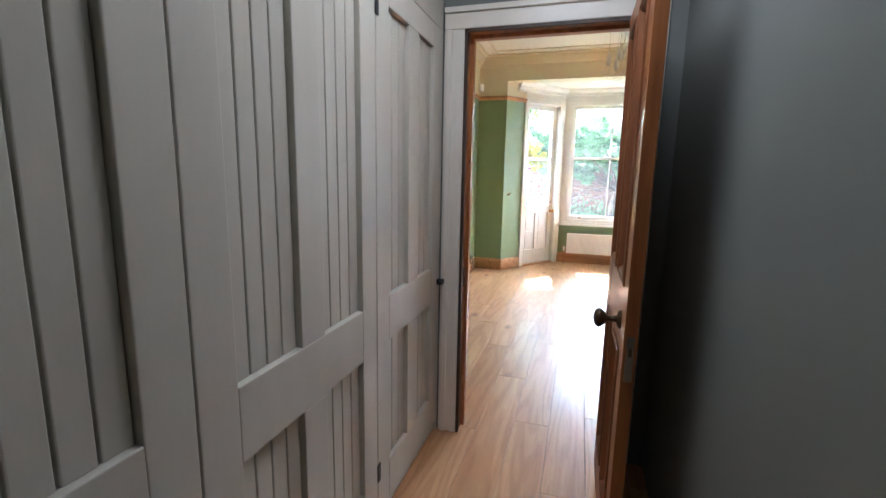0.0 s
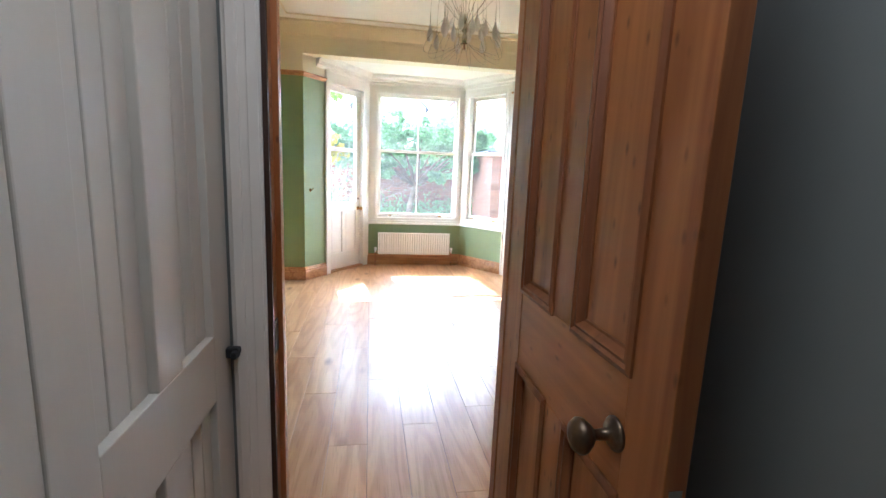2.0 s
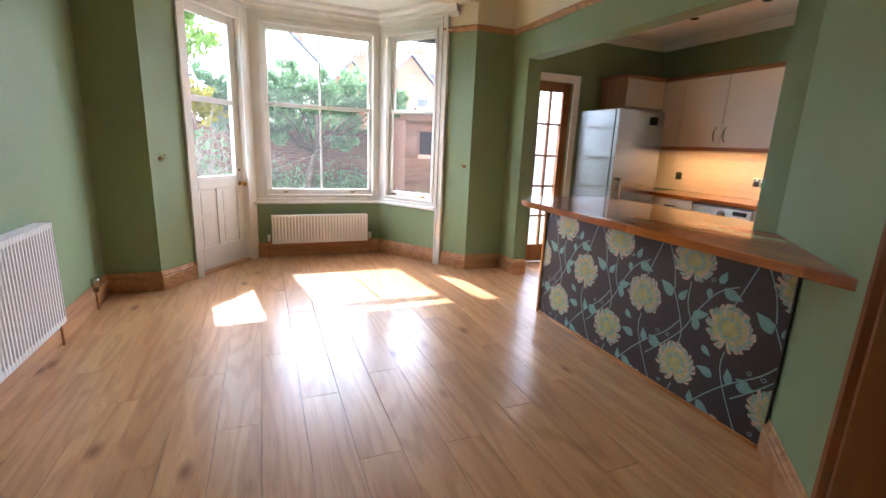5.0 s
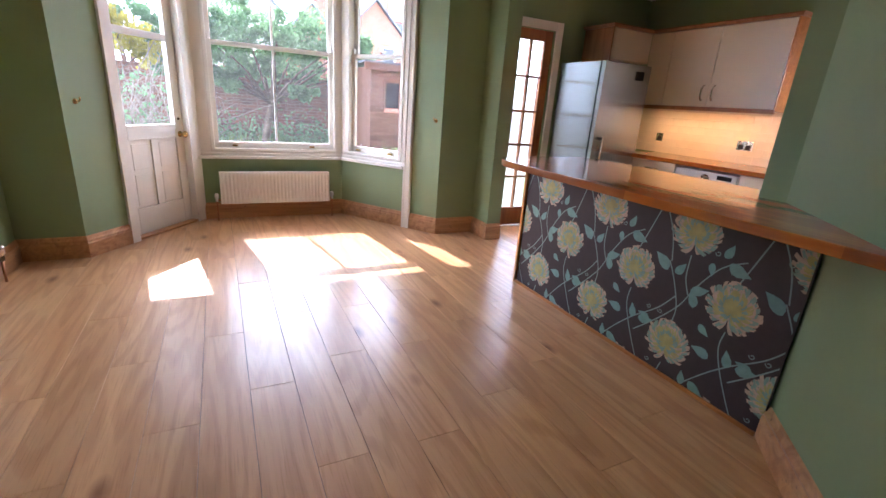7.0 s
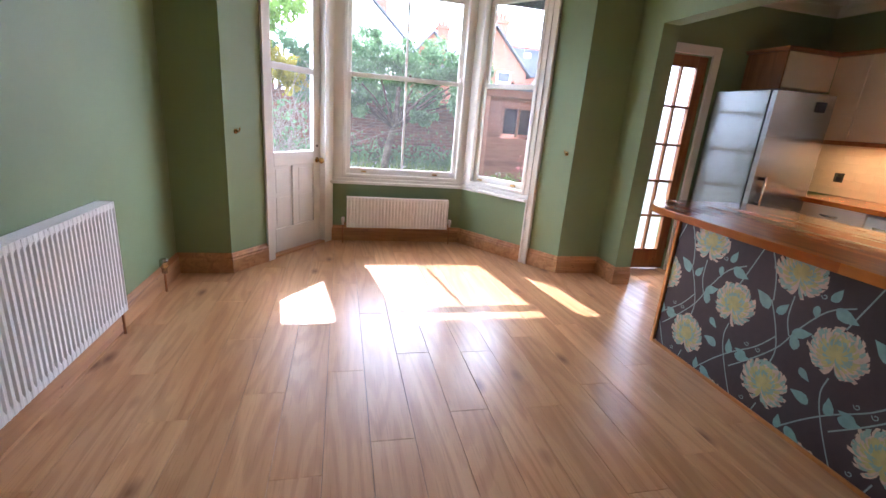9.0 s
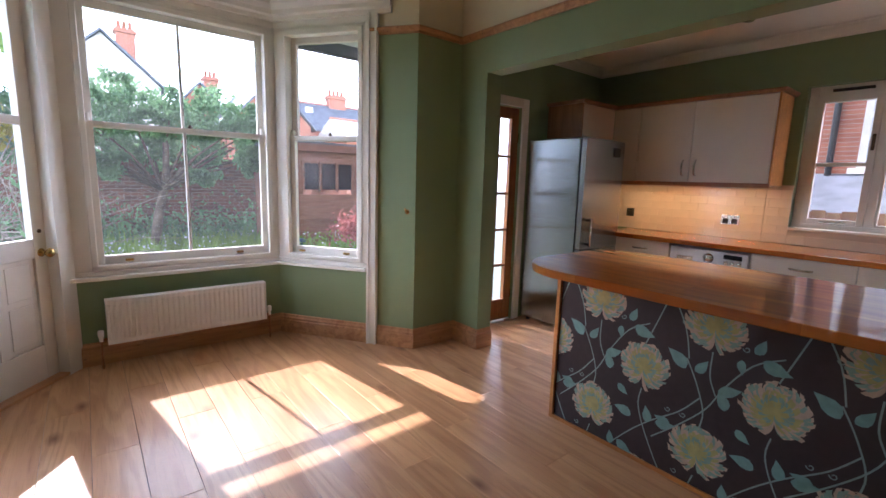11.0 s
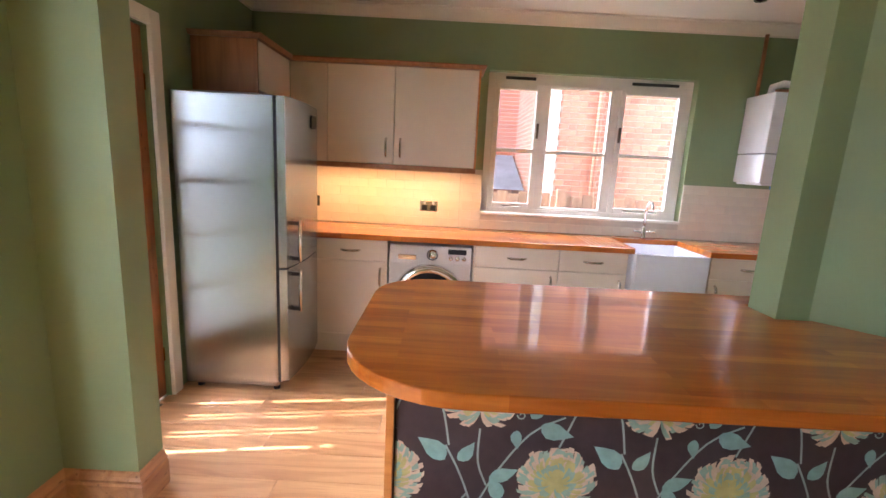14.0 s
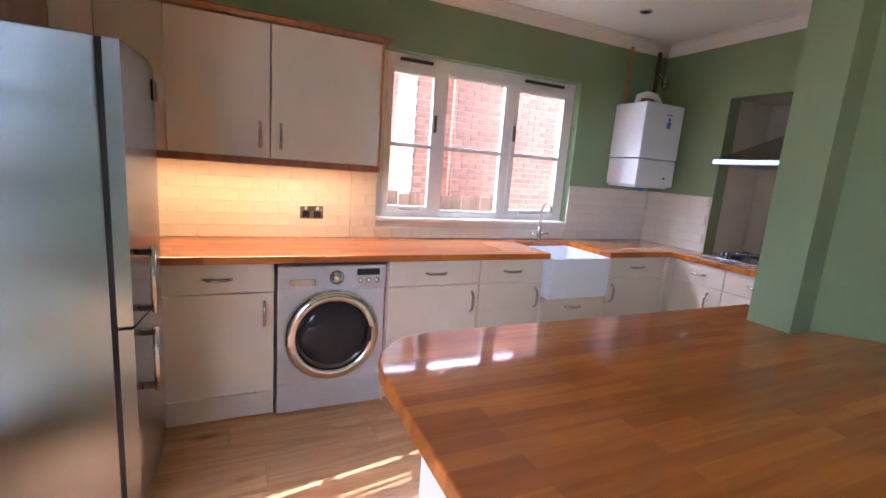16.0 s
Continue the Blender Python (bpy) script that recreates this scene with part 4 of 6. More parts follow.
def inside(y, z):
    return 2.868 < y < 4.65 and 0.004 < z < 0.893


def clip(pts):
    """A print's outline cut off at the panel's edges."""
    for axis, lim, sign in ((0, 2.868, 1), (0, 4.65, -1), (1, 0.006, 1), (1, 0.892, -1)):
        out = []
        for p, q in zip(pts, pts[1:] + pts[:1]):
            dp, dq = sign * (p[axis] - lim), sign * (q[axis] - lim)
            if dp >= 0:
                out.append(p)
            if (dp >= 0) != (dq >= 0):
                k = dp / (dp - dq)
                out.append((p[0] + k * (q[0] - p[0]), p[1] + k * (q[1] - p[1])))
        pts = out
        if len(pts) < 3:
            return None
    return pts


def bloom(y, z, rnd):
    """A shaggy chrysanthemum of long curled petals, in three printed colours."""
    flower = None
    for layer, (mat, count, r0, r1, wid) in enumerate(((PET_A, 44, 0.03, 0.126, 0.0078), (PET_C, 42, 0.025, 0.118, 0.0058), (PET_A, 38, 0.02, 0.098, 0.0060), (PET_B, 36, 0.015, 0.088, 0.0048), (PET_C, 28, 0.01, 0.066, 0.0048), (PET_B, 22, 0.0, 0.045, 0.0045))):
        bm = bmesh.new()
        for i in range(count):
            a = 2 * math.pi * (i + rnd.uniform(-0.25, 0.25)) / count
            r = r1 * rnd.uniform(0.87, 1.03)
            curl = rnd.uniform(0.1, 0.5) * (1 if math.cos(a) > 0 else -1)
            mid, side = [], []
            for k in range(6):
                s = k / 5
                rr = r0 + (r - r0) * s
                aa = a + curl * s * s
                w = wid * (0.35 + 1.1 * s) * (1 if k < 5 else 0.75)
                cy, cz = y + rr * math.cos(aa), z + rr * math.sin(aa) * 0.96
                mid.append((cy - w * math.sin(aa), cz + w * math.cos(aa)))
                side.append((cy + w * math.sin(aa), cz - w * math.cos(aa)))
            p = clip(mid + side[::-1])
            if p:
                flat_shape(bm, p, 1.9655 - 0.0003 * (layer + 1) - 0.00001 * i)
        if not bm.faces:
            bm.free()
        elif flower is None:
            flower = part("flower", bm, mat, paper, "printed shaggy cream and green flower")
        else:
            part("petals", bm, mat, flower)


def leaf_print(bm, y, z, ang, size):
    c, s = math.cos(ang), math.sin(ang)
    pts = []
    for u, v in ((0, 0), (0.1, 0.2), (0.3, 0.33), (0.55, 0.30), (0.8, 0.15), (1.05, -0.04), (0.8, -0.12), (0.5, -0.23), (0.25, -0.22), (0.08, -0.12)):
        pts.append((y + size * (u * c - v * s), z + size * (u * s + v * c)))
    p = clip(pts)
    if p:
        flat_shape(bm, p, 1.9650)


def stem_print(bm, pts, w=0.0032):
    """A thin printed line through points."""
    fine = []
    for i in range(len(pts) - 1):
        p = [Vector(pts[max(0, min(len(pts) - 1, i + k))]) for k in (-1, 0, 1, 2)]
        for s in (0, 0.25, 0.5, 0.75):
            fine.append(0.5 * (2 * p[1] + (p[2] - p[0]) * s + (2 * p[0] - 5 * p[1] + 4 * p[2] - p[3]) * s * s + (3 * p[1] - p[0] - 3 * p[2] + p[3]) * s ** 3))
    fine.append(Vector(pts[-1]))
    for a, b in zip(fine, fine[1:]):
        d = (b - a).normalized() * w
        q = clip([(a.x - d.y, a.y + d.x), (b.x - d.y, b.y + d.x), (b.x + d.y, b.y - d.x), (a.x + d.y, a.y - d.x)])
        if q:
            flat_shape(bm, q, 1.96515)


rnd = random.Random(4)
STEP = 0.527
for col in range(-2, 8):
    for y0, z0 in ((4.16, 0.495), (4.415, 0.19), (4.40, 0.775), (4.16, -0.09)):
        yc = y0 - (col - 1) * STEP + STEP
        if 2.72 < yc < 4.80:
            bloom(yc, z0, rnd)
# y runs to the picture's far end; each repeat: stems, curls and leaves between the blooms
for col in range(-1, 8):
    o = 4.16 - (col - 1) * STEP + STEP - 4.16
    stems, leaves = bmesh.new(), bmesh.new()

    def q(*pts):
        return [(y + o, z) for y, z in pts]

    stem_print(stems, q((4.16, 0.38), (4.17, 0.30), (4.14, 0.20), (4.07, 0.06), (4.02, -0.02)))
    stem_print(stems, q((4.62, 0.16), (4.50, 0.28), (4.40, 0.40), (4.34, 0.52), (4.25, 0.65), (4.15, 0.71)))
    stem_print(stems, q((4.40, 0.66), (4.40, 0.55), (4.37, 0.47)))
    stem_print(stems, q((4.42, 0.29), (4.41, 0.38), (4.45, 0.50), (4.50, 0.60)))
    stem_print(stems, q((4.60, 0.90), (4.52, 0.74), (4.49, 0.60)))
    stem_print(stems, q((4.16, 0.61), (4.12, 0.72), (4.06, 0.89)))
    stem_print(stems, q((4.30, 0.02), (4.20, 0.14), (4.10, 0.24), (3.98, 0.34), (3.90, 0.44)))
    stem_print(stems, q((4.42, 0.07), (4.44, 0.0)))
    for cy, cz in ((4.49, 0.33), (4.52, 0.76), (4.28, 0.71), (4.03, 0.33), (4.50, 0.05)):
        stem_print(stems, q(*[(cy + (0.004 + 0.010 * k / 7) * math.cos(0.9 * k), cz + (0.004 + 0.010 * k / 7) * math.sin(0.9 * k)) for k in range(8)]), 0.0022)
    for ly, lz, ang, size in ((4.50, 0.55, 2.4, 0.105), (4.46, 0.55, 0.9, 0.075), (4.36, 0.50, 0.3, 0.085), (4.33, 0.42, 1.9, 0.085), (4.28, 0.36, -0.7, 0.065), (4.22, 0.68, -0.35, 0.10), (4.25, 0.70, 1.1, 0.07), (4.29, 0.66, -1.5, 0.06), (4.20, 0.22, 2.9, 0.09), (4.12, 0.22, 1.7, 0.08), (4.08, 0.24, 0.2, 0.085), (4.30, 0.02, 1.6, 0.07), (4.26, 0.06, -0.5, 0.09), (4.54, 0.25, 2.8, 0.075)):
        leaf_print(leaves, ly + o, lz, math.pi - ang, size)
    for nm, b, mat in (("printed_stems", stems, STEMC), ("printed_leaves", leaves, TEAL)):
        if b.faces:
            part(nm, b, mat, paper)
        else:
            b.free()


# ---- kitchen units ----
def bow_handle(parent, x, y, z, length, upright, out=(-1, 0)):
    """A pewter bow handle standing out from a front."""
    bm = bmesh.new()
    ox, oy = out
    tx, ty = -oy, ox
    pts = []
    for k in range(9):
        s = k / 8 - 0.5
        b = 0.026 * (1 - (2 * s) ** 4) + 0.004
        if upright:
            pts.append((x + ox * b, y + oy * b, z + s * length))
        else:
            pts.append((x + ox * b + tx * s * length, y + oy * b + ty * s * length, z))
    feet = [(p[0] - ox * 0.004, p[1] - oy * 0.004, p[2]) for p in (pts[0], pts[-1])]
    tube(bm, [feet[0]] + pts + [feet[1]], 0.0085, 8)
    return part("handle", bm, PEWTER, parent, "pewter bow handle")


def front(unit, name, y0, y1, z0, z1, x=3.862, shaker=True):
    """A cabinet front facing -x."""
    g = 0.0018
    bm = boxes((x - (0.003 if shaker else 0.0), x + 0.018, y0 + g, y1 - g, z0 + g, z1 - g))
    bm.faces.ensure_lookup_table()
    face = min(bm.faces, key=lambda f: f.calc_center_median().x)
    outer = list(face.edges)
    if shaker and z1 - z0 > 0.25:
        bmesh.ops.inset_individual(bm, faces=[face], thickness=0.085, depth=0.0)
        bmesh.ops.inset_individual(bm, faces=[face], thickness=0.003, depth=-0.004)
    bmesh.ops.bevel(bm, geom=outer, offset=0.002, segments=2, affect="EDGES", profile=0.5)
    return part(name, bm, CAB_CREAM, unit, "cream satin front")


def base_unit(y0, y1, handle_low):
    u = thing("base_cabinet", pose(4.1, (y0 + y1) / 2, 0), "cream kitchen base cabinet with drawer and door", "cabinet", "kitchen base cabinets")
    part("body", boxes((3.882, 4.425, y0 + 0.002, y1 - 0.002, 0.15, 0.868)), CAB_CREAM, u)
    part("plinth", boxes((3.905, 3.92, y0 + 0.001, y1 - 0.001, 0.0, 0.15)), CAB_CREAM, u)
    dr = front(u, "drawer", y0, y1, 0.715, 0.866, shaker=False)
    bow_handle(dr, 3.862, (y0 + y1) / 2, 0.79, 0.13, False)
    do = front(u, "door", y0, y1, 0.155, 0.712)
    bow_handle(do, 3.859, y0 + 0.05 if handle_low else y1 - 0.05, 0.60, 0.13, True)
    return u


base_unit(4.935, 5.47, True)
base_unit(3.715, 4.315, True)
base_unit(3.225, 3.712, True)
base_unit(2.06, 2.64, False)
pan = thing("end_panel", pose(4.1, 5.49, 0), "cream end panel of the cabinet run", "panel")
part("board", boxes((3.86, 4.425, 5.474, 5.492, 0, 0.868), bevel=0.002), CAB_CREAM, pan)
sp = thing("end_panel", pose(4.1, 4.325, 0), "cream side panel beside the washing machine", "panel")
part("board", boxes((3.866, 4.425, 4.317, 4.325, 0, 0.868), bevel=0.001), CAB_CREAM, sp)
su = thing("sink_cabinet", pose(4.1, 2.93, 0), "cream low cabinet under the ceramic sink", "cabinet", "kitchen base cabinets")
part("body", boxes((3.882, 4.425, 2.645, 3.22, 0.15, 0.56)), CAB_CREAM, su)
dr = front(su, "door", 2.645, 3.22, 0.155, 0.575, shaker=False)
bow_handle(dr, 3.862, 2.93, 0.515, 0.13, False)
part("plinth", boxes((3.905, 3.92, 2.645, 3.22, 0, 0.15)), CAB_CREAM, su)
# run along the chimney breast, facing +y
for x0, x1 in ((3.42, 3.83), (2.96, 3.418)):
    u = thing("base_cabinet", pose((x0 + x1) / 2, 1.9, 0), "cream base cabinet beneath the hob", "cabinet", "kitchen base cabinets")
    part("body", boxes((x0, x1, 1.73, 1.975, 0.15, 0.868)), CAB_CREAM, u)
    part("plinth", boxes((x0, x1, 1.93, 1.945, 0.0, 0.15)), CAB_CREAM, u)
    a = part("drawer", boxes((x0 + 0.002, x1 - 0.002, 1.975, 1.993, 0.717, 0.866), bevel=0.002), CAB_CREAM, u)
    bow_handle(a, (x0 + x1) / 2, 1.993, 0.79, 0.13, False, (0, 1))
    b = part("door", boxes((x0 + 0.002, x1 - 0.002, 1.975, 1.993, 0.155, 0.712), bevel=0.002), CAB_CREAM, u)
    bow_handle(b, x0 + 0.10, 1.993, 0.60, 0.13, True, (0, 1))

cf = thing("corner_filler", pose(3.86, 2.02, 0), "cream corner post between the cabinet runs", "panel")
part("post", boxes((3.832, 3.88, 1.977, 2.058, 0.0, 0.866), bevel=0.002), CAB_CREAM, cf)
wt = thing("worktop", pose(4.1, 4.0, 0.87), "oiled beech worktop running round to the hob", "worktop")
part("run", boxes((3.835, 4.425, 3.195, 5.60, 0.870, 0.910), bevel=0.003), BAR_WOOD, wt)
part("run", boxes((4.30, 4.425, 2.665, 3.195, 0.870, 0.910)), BAR_WOOD, wt)
part("run", prism([(3.835, 2.665), (3.835, 2.02), (2.93, 2.02), (2.93, 1.24), (3.795, 1.24), (3.795, 1.726), (4.425, 1.726), (4.425, 2.665)], 0.870, 0.910, 0.003), BAR_WOOD, wt)
part("drainer_groove", boxes(*[(3.90, 4.26, 3.24 + i * 0.035, 3.248 + i * 0.035, 0.910, 0.9112) for i in range(8)]), CHERRY, wt)

sink = thing("butler_sink", pose(4.05, 2.93, 0.6), "white ceramic butler sink", "sink")
part("bowl", boxes((3.815, 3.845, 2.672, 3.19, 0.59, 0.875), (4.27, 4.298, 2.672, 3.19, 0.59, 0.875), (3.845, 4.27, 2.672, 2.70, 0.59, 0.875), (3.845, 4.27, 3.16, 3.19, 0.59, 0.875), (3.845, 4.27, 2.70, 3.16, 0.59, 0.63), bevel=0.006), CERAMIC, sink)
tap = thing("kitchen_tap", pose(4.345, 2.93, 0.91), "chrome swan-neck mixer tap", "tap")
part("body", lathe(bmesh.new(), [(0.026, 0.0), (0.026, 0.012), (0.017, 0.02), (0.017, 0.09), (0.012, 0.10)], pose(0, 0, 0)), CHROME, tap, "", True)
part("spout", tube(bmesh.new(), [(0, 0, 0.09), (0, 0, 0.24), (-0.015, 0, 0.28), (-0.05, 0, 0.305), (-0.09, 0, 0.295), (-0.11, 0, 0.26), (-0.112, 0, 0.235)], 0.011, 10), CHROME, tap, "", True)
for s in (-1, 1):
    part("lever", tube(bmesh.new(), [(0, 0, 0.05), (0, s * 0.05, 0.055), (-0.01, s * 0.085, 0.06)], 0.009, 8), CHROME, tap, "", True)


def wall_cabinet(y0, y1, handle):
    u = thing("wall_cabinet", pose(4.26, (y0 + y1) / 2, 1.39), "cream wall cabinet above the worktop", "cabinet", "kitchen wall cabinets")
    part("body", boxes((4.118, 4.425, y0 + 0.001, y1 - 0.001, 1.40, 2.08)), CAB_CREAM, u)
    d = front(u, "door", y0, y1, 1.40, 2.085, 4.10, y1 - y0 > 0.4)
    if handle is not None:
        bow_handle(d, 4.097, handle, 1.52, 0.13, True)
    return u


u = wall_cabinet(4.35, 4.945, 4.895)
part("side_panel", boxes((4.10, 4.425, 4.335, 4.349, 1.385, 2.09), bevel=0.002), BAR_EDGE, u, "cherry-toned side panel")
wall_cabinet(4.948, 5.43, 5.00)
wall_cabinet(5.433, 5.70, None)
u = thing("wall_cabinet", pose(3.85, 5.9, 1.79), "cream cabinet over the fridge with wooden side", "cabinet", "kitchen wall cabinets")
part("body", boxes((3.567, 4.116, 5.72, 6.095, 1.80, 2.08)), CAB_CREAM, u)
part("door", boxes((3.57, 4.098, 5.70, 5.718, 1.80, 2.085), bevel=0.002), CAB_CREAM, u)
part("side_panel", boxes((3.55, 3.566, 5.70, 6.095, 1.785, 2.09), bevel=0.002), CHERRY, u, "brown wooden side panel")
co = thing("cabinet_cornice", pose(4.1, 5.0, 2.09), "cherry-toned moulding along the cabinet tops", "moulding")
part("top_moulding", sweep([(0, 0), (0.02, 0.0), (0.035, 0.02), (0.035, 0.028), (-0.05, 0.028), (-0.05, 0)], [(4.425, 4.335, 2.09), (4.10, 4.335, 2.09), (4.10, 5.70, 2.09), (3.55, 5.70, 2.09), (3.55, 6.095, 2.09)][::1]), CHERRY, co)
part("pelmet", boxes((4.095, 4.113, 4.335, 5.70, 1.362, 1.398), (4.113, 4.42, 4.335, 4.35, 1.378, 1.385), bevel=0.002), CHERRY, co)

# ---- washing machine ----
wm = thing("washing_machine", pose(4.12, 4.63, 0), "silver front-loading washing machine under the worktop", "washing machine")
part("body", boxes((3.858, 4.40, 4.335, 4.922, 0.012, 0.85), bevel=0.006), SILVER, wm)
part("control_panel", boxes((3.850, 3.858, 4.337, 4.92, 0.715, 0.848), bevel=0.004), SILVER, wm)
part("plinth", boxes((3.852, 3.858, 4.34, 4.917, 0.02, 0.185), bevel=0.002), SILVER, wm)
part("filter_flap", boxes((3.848, 3.852, 4.36, 4.48, 0.06, 0.16), bevel=0.002), SILVER, wm)
ring = part("door_ring", lathe(bmesh.new(), [(0.264, 0), (0.264, 0.016), (0.252, 0.034), (0.225, 0.044), (0.208, 0.042), (0.199, 0.030), (0.196, 0.01)], pose(3.857, 4.628, 0.455, 0, -90), 48), CHROME, wm, "chrome porthole ring")
part("porthole", lathe(bmesh.new(), [(0.196, 0), (0.196, 0.020), (0.165, 0.036), (0.10, 0.05), (0.04, 0.055), (0.004, 0.056)], pose(3.857, 4.628, 0.455, 0, -90), 40), DARKGLASS, ring, "dark glass porthole")
part("door_grip", boxes((3.812, 3.83, 4.415, 4.44, 0.41, 0.50), bevel=0.005), DARKGLASS, ring)
part("dial", lathe(bmesh.new(), [(0.036, 0), (0.036, 0.004), (0.028, 0.006), (0.026, 0.026), (0.004, 0.028)], pose(3.850, 4.615, 0.785, 0, -90), 28), CHROME, wm, "chrome programme dial")
part("dial_ring", lathe(bmesh.new(), [(0.040, 0), (0.040, 0.003), (0.034, 0.0035)], pose(3.8505, 4.615, 0.785, 0, -90), 28), BLACK, wm)
part("display", boxes((3.846, 3.850, 4.375, 4.505, 0.795, 0.832), bevel=0.001), DARKGLASS, wm, "black display")
part("detergent_drawer", boxes((3.843, 3.850, 4.73, 4.86, 0.745, 0.78), bevel=0.003), PEWTER, wm)
for y in (4.39, 4.437, 4.485):
    part("button", lathe(bmesh.new(), [(0.017, 0), (0.017, 0.004), (0.012, 0.009), (0.003, 0.0095)], pose(3.850, y, 0.765, 0, -90), 16), CHROME, wm)
for y in (4.37, 4.89):
    part("foot", lathe(bmesh.new(), [(0.02, 0), (0.02, 0.015)], pose(3.92, y, 0)), BLACK, wm)
# black sheet behind the machine stands in for shade in the gaps
part("gap_shadow_board", boxes((4.405, 4.425, 4.327, 4.93, 0.02, 0.865)), BLACK, wm)

# ---- fridge freezer ----
fz = thing("fridge_freezer", pose(3.57, 5.8, 0), "tall stainless steel fridge freezer", "fridge freezer")
part("body", boxes((3.27, 3.87, 5.505, 6.07, 0.03, 1.745), bevel=0.006), STEEL, fz)
part("door_seal", boxes((3.275, 3.865, 5.487, 5.505, 0.06, 1.74)), BLACK, fz, "black door seal")


def curved_door(z0, z1, name):
    n = 10
    pts = [(3.268, 5.487)] + [(3.268 + 0.604 * k / n, 5.440 - 0.022 * math.sin(math.pi * k / n)) for k in range(n + 1)] + [(3.872, 5.487)]
    return part(name, prism(pts, z0, z1, 0.004), STEEL, fz, "gently curved steel door")


for z0, z1, h0, h1, nm in ((0.78, 1.742, 0.83, 1.04, "fridge_door"), (0.07, 0.772, 0.52, 0.735, "freezer_door")):
    d = curved_door(z0, z1, nm)
    part("handle", tube(bmesh.new(), [(3.335, 5.385, h0 - 0.02), (3.335, 5.385, h1 + 0.02)], 0.011, 10), CHROME, d, "bright bar handle")
    for z in (h0, h1):
        part("handle_bracket", boxes((3.322, 3.348, 5.385, 5.432, z - 0.011, z + 0.011), bevel=0.003), BLACK, d, "black handle bracket")
part("badge", boxes((3.66, 3.76, 5.412, 5.418, 1.60, 1.68), bevel=0.002), DARKGLASS, fz, "small dark control badge")
for x in (3.31, 3.83):
    for y in (5.53, 6.0):
        part("foot", lathe(bmesh.new(), [(0.02, 0.0), (0.02, 0.035)], pose(x, y, 0)), BLACK, fz)

# ---- boiler, pipes ----
bo = thing("boiler", pose(4.28, 2.0, 1.4), "white wall-hung combi boiler with blue sticker", "boiler")
part("casing", boxes((4.11, 4.428, 1.81, 2.235, 1.62, 2.05), bevel=0.008), WHITE_NEW, bo)
part("lower_flap", boxes((4.112, 4.428, 1.812, 2.233, 1.40, 1.615), bevel=0.008), WHITE_NEW, bo)
part("base_tray", boxes((4.14, 4.428, 1.84, 2.20, 1.385, 1.40)), WHITE_NEW, bo)
part("sticker", boxes((4.107, 4.110, 1.945, 1.985, 1.865, 1.915)), BLUE, bo, "blue square sticker")
part("sticker", lathe(bmesh.new(), [(0.014, 0), (0.014, 0.002)], pose(4.109, 1.965, 1.935, 0, -90)), BLUE, bo, "round blue sticker")
part("mark", boxes((4.107, 4.110, 1.935, 1.995, 1.965, 1.972)), BLACK, bo)
part("knob", lathe(bmesh.new(), [(0.012, 0), (0.010, 0.008)], pose(4.112, 1.93, 1.47, 0, -90)), PEWTER, bo)
part("valve_tag", boxes((4.20, 4.23, 2.02, 2.07, 1.355, 1.385), bevel=0.004), BLUE, bo, "blue valve handle")
bp = thing("boiler_pipes", pose(4.35, 2.0, 2.06), "copper pipes and fittings above the boiler", "pipes")
part("pipe", tube(bmesh.new(), [(4.38, 2.19, 2.05), (4.38, 2.19, 2.50)], 0.014), COPPER, bp)
part("pipe", tube(bmesh.new(), [(4.36, 1.90, 2.05), (4.36, 1.90, 2.50)], 0.018), BRONZE, bp)
part("pipe", tube(bmesh.new(), [(4.33, 1.84, 2.05), (4.33, 1.84, 2.28), (4.36, 1.90, 2.34)], 0.012), PEWTER, bp)
part("valve", lathe(bmesh.new(), [(0.012, 0), (0.028, 0.01), (0.03, 0.05), (0.018, 0.07), (0.022, 0.09), (0.01, 0.10)], pose(4.32, 1.84, 2.22)), PEWTER, bp)
part("filler_hose", tube(bmesh.new(), [(4.30, 2.14, 2.05), (4.28, 2.15, 2.11), (4.27, 2.08, 2.135), (4.27, 1.98, 2.13), (4.28, 1.92, 2.09), (4.30, 1.91, 2.05)], 0.026, 10), WHITE_NEW, bp, "white flexible hose")
part("bracket", boxes((4.27, 4.33, 1.98, 2.10, 2.05, 2.10), bevel=0.006), COPPER, bp)

# ---- hob and extractor ----
hob = thing("gas_hob", pose(3.40, 1.60, 0.91), "stainless steel gas hob with black pan supports", "hob")
part("plate", boxes((3.10, 3.68, 1.36, 1.86, 0.911, 0.922), bevel=0.004), STEEL, hob)
for x, y in ((3.25, 1.50), (3.53, 1.50), (3.25, 1.73), (3.53, 1.73)):
    b = part("burner", lathe(bmesh.new(), [(0.04, 0), (0.045, 0.012), (0.03, 0.02), (0.004, 0.022)], pose(x, y, 0.922)), IRON, hob)
    part("pan_support", boxes((x - 0.10, x + 0.10, y - 0.004, y + 0.004, 0.945, 0.955), (x - 0.004, x + 0.004, y - 0.10, y + 0.10, 0.945, 0.955), (x - 0.10, x - 0.092, y - 0.004, y + 0.004, 0.922, 0.95), (x + 0.092, x + 0.10, y - 0.004, y + 0.004, 0.922, 0.95), (x - 0.004, x + 0.004, y - 0.10, y - 0.092, 0.922, 0.95), (x - 0.004, x + 0.004, y + 0.092, y + 0.10, 0.922, 0.95)), IRON, hob)
for i in range(4):
    part("knob", lathe(bmesh.new(), [(0.016, 0), (0.014, 0.018), (0.004, 0.02)], pose(3.64, 1.55 + i * 0.06, 0.922)), CHROME, hob)
hood = thing("extractor_hood", pose(3.36, 1.5, 1.6), "stainless steel chimney extractor hood in the alcove", "extractor hood")
